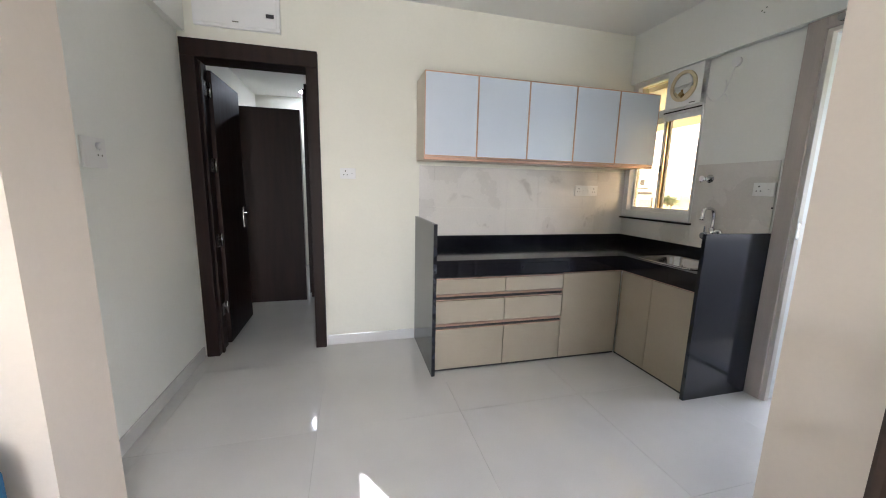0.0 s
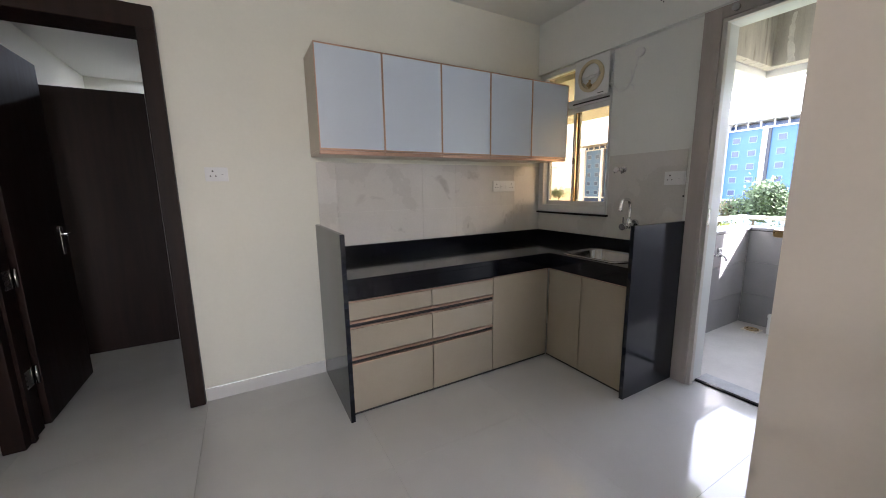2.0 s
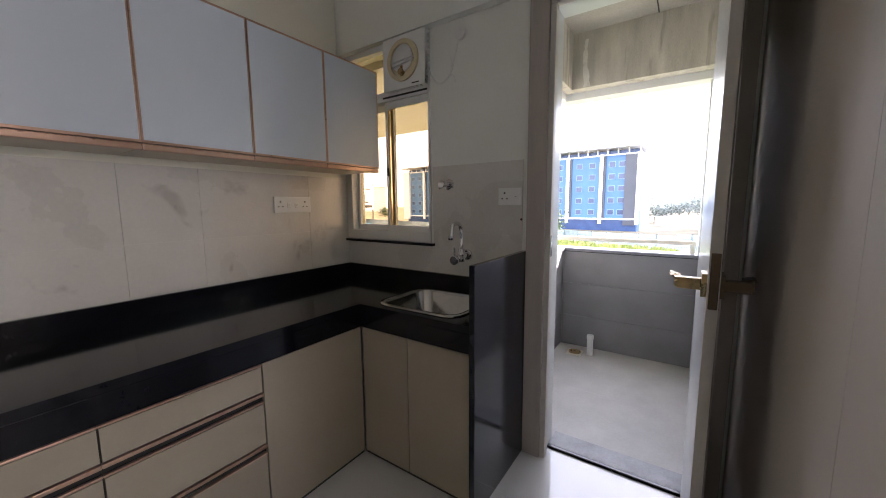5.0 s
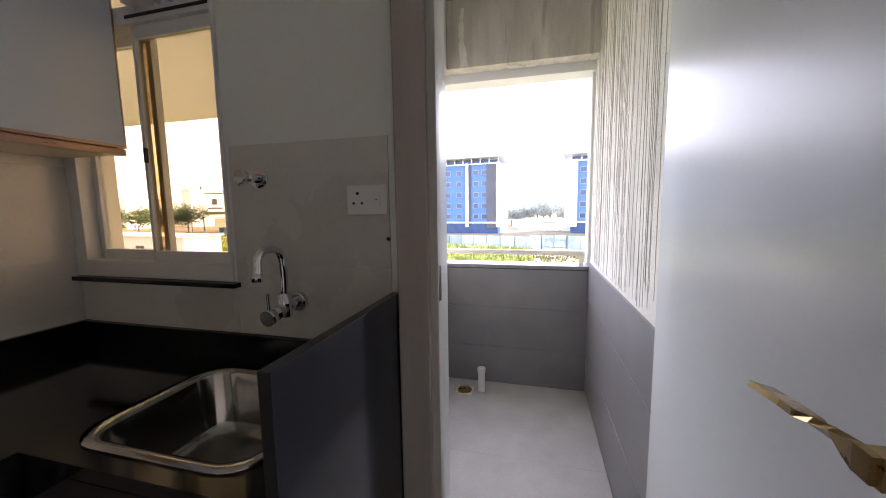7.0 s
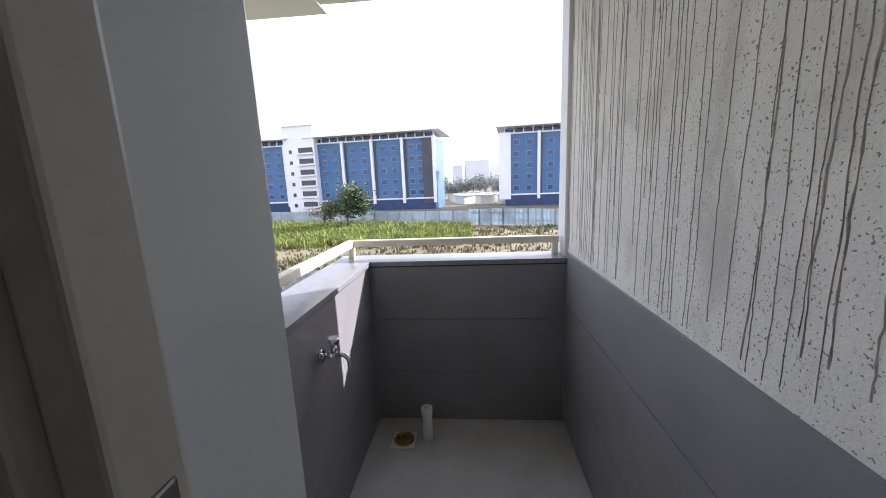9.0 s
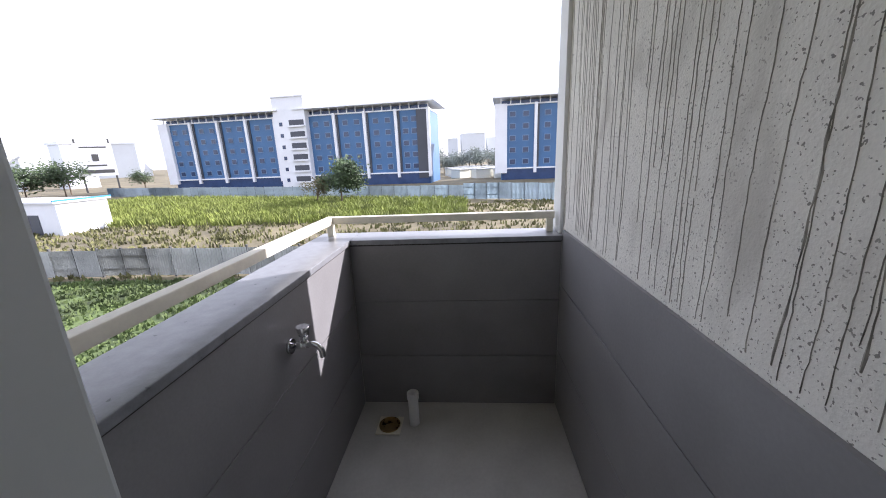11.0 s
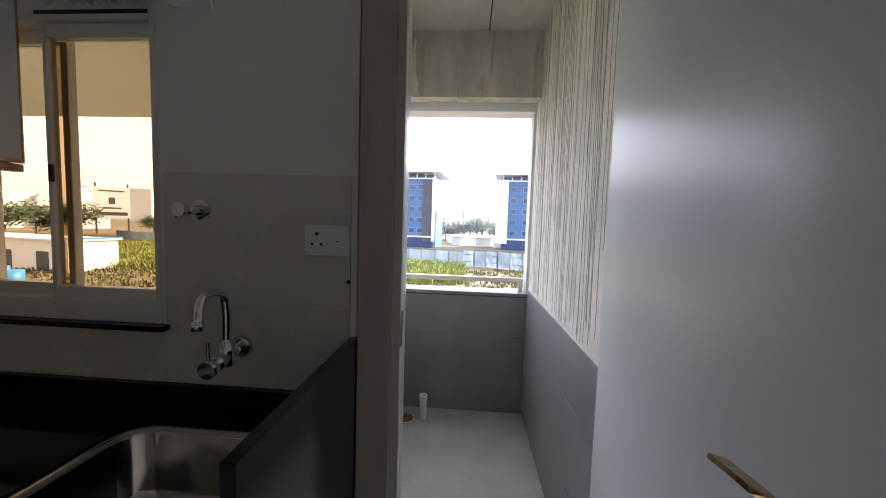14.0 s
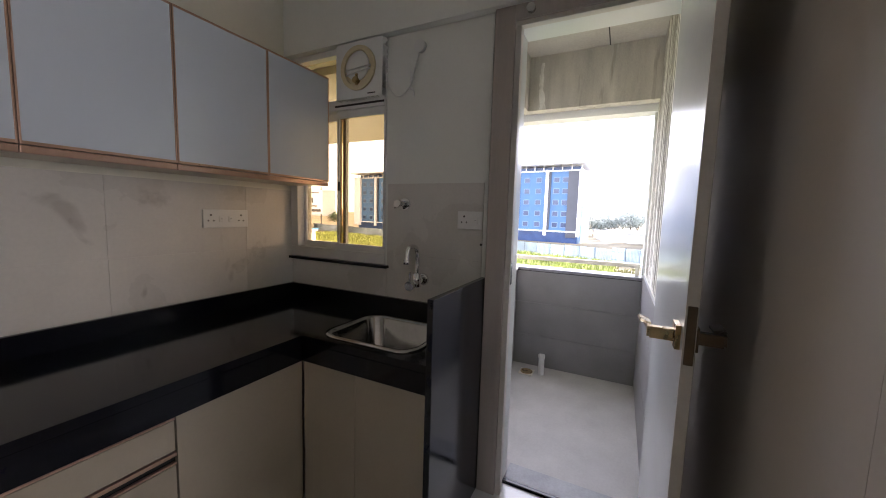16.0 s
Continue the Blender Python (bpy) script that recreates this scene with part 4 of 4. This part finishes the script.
fence_run((24.6, 6.2), (24.9, 67.9), 1.9, 1.7, M_SHEETW, "near_fence", "weathered corrugated metal sheet fence on steel posts", "site fences")
fence_run((52.3, -22.9), (62.6, 3.2), 2.6, 2.0, M_SHEET, "far_fence", "blue-grey metal sheet fence before the blue buildings", "site fences")
fence_run((62.6, 3.2), (94.1, 98.8), 2.3, 2.6, M_SHEET, "far_fence", "blue-grey metal sheet fence before the blue buildings", "site fences")


def tufts(name, label, material, spots, h, w, blades, seed):
    """Many bent blades in clumps, one mesh."""
    rnd = random.Random(seed)
    V, F = [], []
    for x, y in spots:
        for _ in range(blades):
            a, r = rnd.uniform(0, 6.283), rnd.uniform(0, 0.6)
            bx, by = x + r * math.cos(a), y + r * math.sin(a)
            hh, t = h * rnd.uniform(0.55, 1.15), rnd.uniform(0, 6.283)
            dx, dy = w * math.cos(t), w * math.sin(t)
            lx, ly = hh * 0.35 * math.cos(a), hh * 0.35 * math.sin(a)
            i = len(V)
            V += [(bx - dx, by - dy, GZ), (bx + dx, by + dy, GZ), (bx + dx * 0.8 + lx * 0.4, by + dy * 0.8 + ly * 0.4, GZ + hh * 0.6), (bx - dx * 0.8 + lx * 0.4, by - dy * 0.8 + ly * 0.4, GZ + hh * 0.6), (bx + lx, by + ly, GZ + hh)]
            F += [(i, i + 1, i + 2, i + 3), (i + 3, i + 2, i + 4)]
    me = bpy.data.meshes.new(name)
    me.from_pydata(V, [], F)
    me.materials.append(material)
    return tagged(new(name, me), label, "plants", kind="stuff")


rnd = random.Random(3)
spots = []
while len(spots) < 4200:
    y = rnd.uniform(3, 80)
    spots.append((rnd.uniform(43 + 0.02 * y, 60.5 + 0.31 * (y - 3)), y))
tufts("crop_field", "tall yellow-green crop growing in the field", M_CROP, spots, 1.0, 0.08, 9, 1)
spots = [(rnd.uniform(24, 58), rnd.uniform(-22, 55)) for _ in range(2200)]
tufts("weeds", "low dry weeds over the open ground", mat("dry_weeds", (0.13, 0.13, 0.05), 0.9, var=0.35, scale=0.5, bscale=4), spots, 0.42, 0.09, 6, 2)
spots = [(rnd.uniform(8, 23.8), rnd.uniform(5, 48)) for _ in range(2600)]
tufts("ground_cover", "low green weeds inside the near fence", M_GRASS, spots, 0.22, 0.08, 8, 4)


def tree(x, y, h, r, seed, label, trunk=0.18, leaves=2600, mleaf=None):
    rnd = random.Random(seed)
    t = thing("tree", label, "tree")
    bm = bmesh.new()
    add_rod(bm, (x, y, GZ), (x + 0.1, y, GZ + h * 0.5), trunk, trunk * 0.6, 8)
    clumps = []
    for i in range(9):
        a = rnd.uniform(0, 6.283)
        q = (x + r * 0.65 * math.cos(a) * rnd.uniform(0.3, 1), y + r * 0.65 * math.sin(a) * rnd.uniform(0.3, 1), GZ + h * rnd.uniform(0.5, 0.92))
        add_rod(bm, (x + 0.1, y, GZ + h * rnd.uniform(0.25, 0.48)), q, trunk * 0.4, trunk * 0.12, 6)
        clumps.append(q)
    put(bm, "trunk", M_BARK, t)
    V, F = [], []
    for _ in range(leaves):
        c = rnd.choice(clumps)
        g_ = [rnd.gauss(0, 1) for _ in range(3)]
        s = r * 0.23
        p = Vector((c[0] + g_[0] * s, c[1] + g_[1] * s, c[2] + g_[2] * s * 0.8))
        u = Vector((rnd.gauss(0, 1), rnd.gauss(0, 1), rnd.gauss(0, 1))).normalized()
        w = u.orthogonal().normalized()
        l = r * rnd.uniform(0.04, 0.09)
        i = len(V)
        V += [p - u * l, p + w * l * 0.5, p + u * l, p - w * l * 0.5]
        F.append((i, i + 1, i + 2, i + 3))
    me = bpy.data.meshes.new("crown")
    me.from_pydata(V, [], F)
    me.materials.append(mleaf or M_LEAF)
    o_ = new("crown", me)
    o_.parent = t
    return t


tree(61.0, 23.0, 6.3, 4.0, 5, "dark green broad tree before the blue building", leaves=4200)
tree(62.8, 27.8, 4.2, 2.5, 6, "small brownish tree beside the broad tree", leaves=1800, mleaf=mat("dry_leaf", (0.13, 0.12, 0.06), 0.85, var=0.3, scale=1))
for i, (x, y, h, r) in enumerate(((100, 118, 9, 6), (92, 120, 8, 6), (84, 118, 7, 6), (110, 128, 10, 6), (76, 118, 7, 5.5), (120, 112, 6, 4))):
    tree(x, y, h, r, 20 + i, "grey-green tree in the hazy distance", leaves=1700)
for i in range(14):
    tree(150 + 12 * rnd.random(), -14 + 2.6 * i, rnd.uniform(6, 10), rnd.uniform(4, 6), 40 + i, "tree behind the buildings, greyed in colour to carry the haze", leaves=700, mleaf=M_FARTREE)

# blue apartment blocks
pane_cache = {}


def shared_box(key, material, a, b):
    if key not in pane_cache:
        bm = add_box(bmesh.new(), *a, *b)
        me = bpy.data.meshes.new(key)
        bm.to_mesh(me)
        bm.free()
        me.materials.append(material)
        pane_cache[key] = me
    return pane_cache[key]


FL = 3.05      # storey height


def blue_block(m, bays, bay_w, white_first, dark_last, label):
    """Six storeys; local x along the front, the front faces local -y."""
    b = tagged(new("apartment_building"), label, "building", "blue apartment blocks")
    b.matrix_world = m
    L = bays * bay_w
    H = 6 * FL + 0.9
    box("wall", M_BLUE, (0, 0, 0), (L, 14, H), b, bevel=0)
    box("ground_storey", M_NAVY, (0.3, -0.25, 0), (L - 0.3, -0.01, FL * 0.95), b, bevel=0)
    box("storey_band", M_WHITEB, (-0.2, -0.7, FL * 0.95), (L + 0.2, -0.02, FL * 0.95 + 0.35), b, bevel=0)
    box("roof_canopy", M_WHITEB, (-2.2, -2.4, H + 1.7), (L + 2.2, 16, H + 2.0), b, bevel=0)
    box("roof_edge", M_WHITEB, (-0.2, -0.3, H), (L + 0.2, 14.2, H + 0.35), b, bevel=0)
    n_ = int(L / 2.4)
    for i in range(n_ + 1):
        box("roof_post", M_WHITEB, (i * L / n_ - 0.12, -0.2, H + 0.35), (i * L / n_ + 0.12, 0.05, H + 1.7), b, bevel=0)
    box("parapet_glass", M_NAVY, (0, 0.8, H + 0.35), (L, 1.0, H + 1.3), b, bevel=0)
    for i in range(bays + 1):
        x = i * bay_w
        first, last = i == 0, i == bays
        w = 1.6 if (first and white_first) else 0.38
        if last and dark_last:
            box("corner_cladding", M_CHAR, (L - 3.2, -0.45, FL * 0.5), (L - 0.5, -0.02, H), b, bevel=0)
        box("fin", M_WHITEB, (x - w, -0.9, FL * 0.6), (x + w, -0.01, H + 0.4), b, bevel=0)
        if not (first or last):
            box("fin_gap", M_CHAR, (x + 0.42, -0.3, FL), (x + 0.95, -0.012, H), b, bevel=0)
    frame_me = shared_box("window_frame", M_WFRAME, (-0.85, -0.10, -0.75), (0.85, -0.005, 0.75))
    pane_me = shared_box("pane", M_PANE, (-0.68, -0.16, -0.58), (0.68, -0.101, 0.58))
    for f_ in range(1, 6):
        for i in range(bays):
            if i == bays - 1 and dark_last:
                offs = (0.28, 0.55)
            else:
                offs = (0.34, 0.72)
            for o_ in offs:
                w = new("window", frame_me)
                w.parent = b
                w.matrix_basis = pose(i * bay_w + o_ * bay_w, 0, f_ * FL + 1.75)
                q = new("pane", pane_me)
                q.parent = w
    return b


dirn = math.degrees(math.atan2(92.9 - 11.2, 111.3 - 102.7))
blue_block(pose(106.8, 47.4, GZ, 0, 0, dirn - 180), 4, 8.8, False, True, "six-storey blue apartment block with white fins")
blue_block(pose(111.3, 93, GZ, 0, 0, dirn - 180), 4, 9.2, True, False, "six-storey blue apartment block with white fins")
blue_block(pose(105.2, -6.8, GZ, 0, 0, dirn - 180), 5, 9.0, True, False, "six-storey blue apartment block with a white end")
tw = tagged(new("stair_tower"), "white stair tower with dark openings between blue blocks", "building")
tw.matrix_world = pose(107.3, 55.8, GZ, 0, 0, dirn - 180)
box("wall", M_WHITEB, (0, -1.6, 0), (9.5, 10, 24.3), tw, bevel=0)
box("roof_slab", M_WHITEB, (-0.3, -1.9, 24.3), (9.8, 10.3, 24.6), tw, bevel=0)
for f_ in range(6):
    box("balcony_slot", M_CHAR, (4.6, -1.72, f_ * FL + 1.7), (9.0, -1.59, f_ * FL + 3.1), tw, bevel=0)
    box("balcony_edge", M_WHITEB, (4.2, -2.3, f_ * FL + 1.2), (9.3, -1.73, f_ * FL + 1.65), tw, bevel=0)
    box("small_window", M_PANE, (1.6, -1.7, f_ * FL + 1.6), (2.5, -1.59, f_ * FL + 2.6), tw, bevel=0)
for x in (2.0, 5.5, 8.0):
    rod("antenna", M_POST, (x, 2, 24.6), (x, 2, 26.7), 0.06, tw, n=6)

# white shed with a blue roof edge
sh = tagged(new("shed"), "low white shed with a flat roof and blue edge", "building")
sdir = math.degrees(math.atan2(90 - 64.5, 57 - 53.2))
sh.matrix_world = pose(40.1, 47.8, GZ, 0, 0, sdir)
box("wall", M_WHITEB, (0, -5.2, 0), (24, 0, 3.6), sh, bevel=0)
box("roof", M_WHITEB, (-0.3, -5.5, 3.6), (24.3, 0.3, 3.8), sh, bevel=0)
box("roof_edge", M_BLUEPL, (-0.33, -5.55, 3.8), (-0.1, 0.3, 3.97), sh, bevel=0)
for x in (3, 9):
    box("shed_door", M_CHAR, (x, 0.001, 0), (x + 1.9, 0.08, 2.3), sh, bevel=0)
tk = thing("water_tank", "bright blue plastic tanks beside the shed", "tank")
rod("tank_body", M_BLUEPL, (32.2, 44.1, GZ), (32.2, 44.1, GZ + 1.5), 0.95, tk, n=20)
tk = thing("water_tank", "bright blue plastic tanks beside the shed", "tank")
rod("tank_body", M_BLUEPL, (33.1, 47.1, GZ), (33.1, 47.1, GZ + 1.6), 1.1, tk, n=20)

# billboard and far blocks
bb = tagged(new("billboard"), "white billboard panel on steel posts with unreadable print", "billboard")
bb.matrix_world = pose(116, 123, GZ, 0, 0, -45)
box("panel", M_WHITEB, (-4.6, -0.3, 5.3), (4.6, 0.3, 15.6), bb, bevel=0)
box("post", M_POST, (-4.3, 0.31, 0), (-3.8, 0.8, 17), bb, bevel=0)
box("post", M_POST, (3.8, 0.31, 0), (4.3, 0.8, 17), bb, bevel=0)
box("print_bar", M_POST, (-3.9, -0.36, 6.2), (3.9, -0.31, 7.3), bb, bevel=0)
box("print_bar", M_POST, (-3.2, -0.36, 14.2), (3.2, -0.31, 14.6), bb, bevel=0)
box("print_bar", M_POST, (-2.4, -0.36, 8.4), (2.4, -0.31, 8.9), bb, bevel=0)
box("print_mark", M_POST, (-0.8, -0.36, 10.0), (0.8, -0.31, 12.2), bb, bevel=0)
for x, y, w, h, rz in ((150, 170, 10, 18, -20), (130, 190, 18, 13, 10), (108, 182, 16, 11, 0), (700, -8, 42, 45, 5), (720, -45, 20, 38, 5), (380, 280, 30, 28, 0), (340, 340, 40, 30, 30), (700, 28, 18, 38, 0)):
    fb = tagged(new("far_building"), "far building with haze painted into its pale colour", "building", "far buildings")
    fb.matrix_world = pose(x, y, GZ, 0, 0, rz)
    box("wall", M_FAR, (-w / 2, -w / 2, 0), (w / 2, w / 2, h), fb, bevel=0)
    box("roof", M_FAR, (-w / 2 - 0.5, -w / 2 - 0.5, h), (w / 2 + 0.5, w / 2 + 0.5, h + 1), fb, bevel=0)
for i in range(16):
    lo_ = tagged(new("low_house"), "low pale roofs between the blue buildings", "house", "low houses")
    lo_.matrix_world = pose(116 + 3 * i, -8 + 17 * ((i * 0.37) % 1), GZ, 0, 0, 23 * i)
    box("wall", M_WALL, (-2, -2.4, 0), (2, 2.4, 2.6), lo_, bevel=0)
    box("roof", M_SHEETW, (-2.3, -2.7, 2.6), (2.3, 2.7, 2.8), lo_, bevel=0)


# ---- pieces: tiles of walls and floors ----
def piece(name, material, parent, a, b, bev=0.0):
    return box(name, material, a, b, parent, bevel=bev)


# marble-look wall tiles behind the counter
sp = setting(new("backsplash_back"), "marble-look wall tiles behind the counter", "backsplash")
cols = (1.775, 1.90, 2.55, 2.85, 3.45, RIGHT - 0.001)
for z0, z1 in ((0.8975, 1.1315), (1.132, 1.47)):
    for x0, x1 in zip(cols, cols[1:]):
        piece("tile", M_TILE, sp, (x0 + 0.0006, BACK - 0.006, z0), (x1 - 0.0006, BACK - 0.0002, z1), 0.0005)
sp = setting(new("backsplash_right"), "marble-look wall tiles round the tap", "backsplash")
ys = (2.768, 3.36)
for y0, y1 in zip(ys, ys[1:]):
    for z0, z1 in ((0.8975, 1.1315), (1.132, 1.505)):
        piece("tile", M_TILE, sp, (RIGHT - 0.006, max(y0, 2.8165) + 0.0006, z0), (RIGHT - 0.0002, y1 - 0.0006, z1), 0.0005) if y1 > 2.82 else None
piece("tile", M_TILE, sp, (RIGHT - 0.006, 3.361, 0.8975), (RIGHT - 0.0002, BACK - 0.007, 1.051), 0.0005)

# polished floor tiles, 0.8 m square
for i in range(9):
    for j in range(14):
        x0, y0 = -2.97 + 0.8 * i, -3.4 + 0.8 * j
        x1, y1 = min(x0 + 0.8, 3.84), min(y0 + 0.8, 7.4)
        if x0 > 3.8 or (y0 > 4.1 and (x1 < -0.1 or x0 > 1.4)) or (y0 > 2.7 and x1 < 0):
            continue
        piece("floor_tile", M_FLOOR, floor, (x0 + 0.0006, y0 + 0.0006, -0.0035), (x1 - 0.0006, y1 - 0.0006, 0.0), 0.0)

# grey balcony tiles
rw = setting(new("dado_balcony_right"), "grey wall tiles on the balcony", "wall tiles")
for z0, z1 in ((-0.02, 0.296), (0.30, 0.646), (0.65, 0.915)):
    for x0, x1 in ((3.931, BALC_E - 0.001),):
        piece("tile", M_GREYTILE, rw, (x0, BALC_R - 0.0115, z0), (x1, BALC_R, z1), 0.001)
lw = setting(new("dado_balcony_left"), "grey wall tiles on the balcony parapet", "wall tiles")
for z0, z1 in ((-0.02, 0.261), (0.265, 0.566), (0.57, 0.8575)):
    for x0, x1 in ((EXT, BALC_E - 0.001),):
        piece("tile", M_GREYTILE, lw, (x0, BALC_L, z0), (x1, BALC_L + 0.0095, z1), 0.001)
ew = setting(new("dado_balcony_end"), "grey wall tiles on the balcony parapet", "wall tiles")
for z0, z1 in ((-0.02, 0.263), (0.265, 0.568), (0.57, 0.8575)):
    for y0, y1 in ((BALC_R + 0.001, BALC_L - 0.001),):
        piece("tile", M_GREYTILE, ew, (BALC_E, y0, z0), (BALC_E + 0.0095, y1, z1), 0.001)
fb = setting(new("paving_balcony"), "pale grey balcony floor tiles", "floor tiles")
for x0, x1 in ((3.967, 4.60), (4.6008, BALC_E - 0.001)):
    for y0, y1 in ((BALC_R + 0.001, BALC_L - 0.001),):
        piece("tile", M_BALCFLOOR, fb, (x0, y0, -0.0255), (x1, y1, -0.0205), 0.0005)

# drip lines and pits on the textured wall
rnd = random.Random(11)
bm = bmesh.new()
yw = BALC_R - 0.0118
x = 3.945
while x < 5.445:
    z0 = 0.925 + max(0, rnd.gauss(0, 0.05)) if rnd.random() < 0.9 else rnd.uniform(1.15, 1.8)
    w = rnd.choice((0.0008, 0.0011, 0.0014, 0.0021))
    ph, amp = rnd.uniform(0, 6), rnd.uniform(0.001, 0.004)
    prev, z, walk_x = None, 2.678, x
    while z > z0:
        walk_x += rnd.gauss(0, 0.0011)
        xx = walk_x + amp * math.sin(z * 5 + ph)
        ww = w * rnd.uniform(0.35, 1.5)
        cur = (bm.verts.new((xx - ww, yw, z)), bm.verts.new((xx, yw + 0.0012, z)), bm.verts.new((xx + ww, yw, z)))
        if prev and rnd.random() > 0.006:
            bm.faces.new((prev[0], prev[1], cur[1], cur[0]))
            bm.faces.new((prev[1], prev[2], cur[2], cur[1]))
        prev = cur
        z -= rnd.uniform(0.012, 0.024)
    x += rnd.choice((0.008, 0.012, 0.018, 0.022, 0.03, 0.05)) + rnd.uniform(0, 0.006) + 0.008 * max(0, 4.5 - x)
dr_ = put(bm, "drip_marks", M_DRIP)
tagged(dr_, "dark dried drip lines down the textured plaster", "drips", kind="stuff")
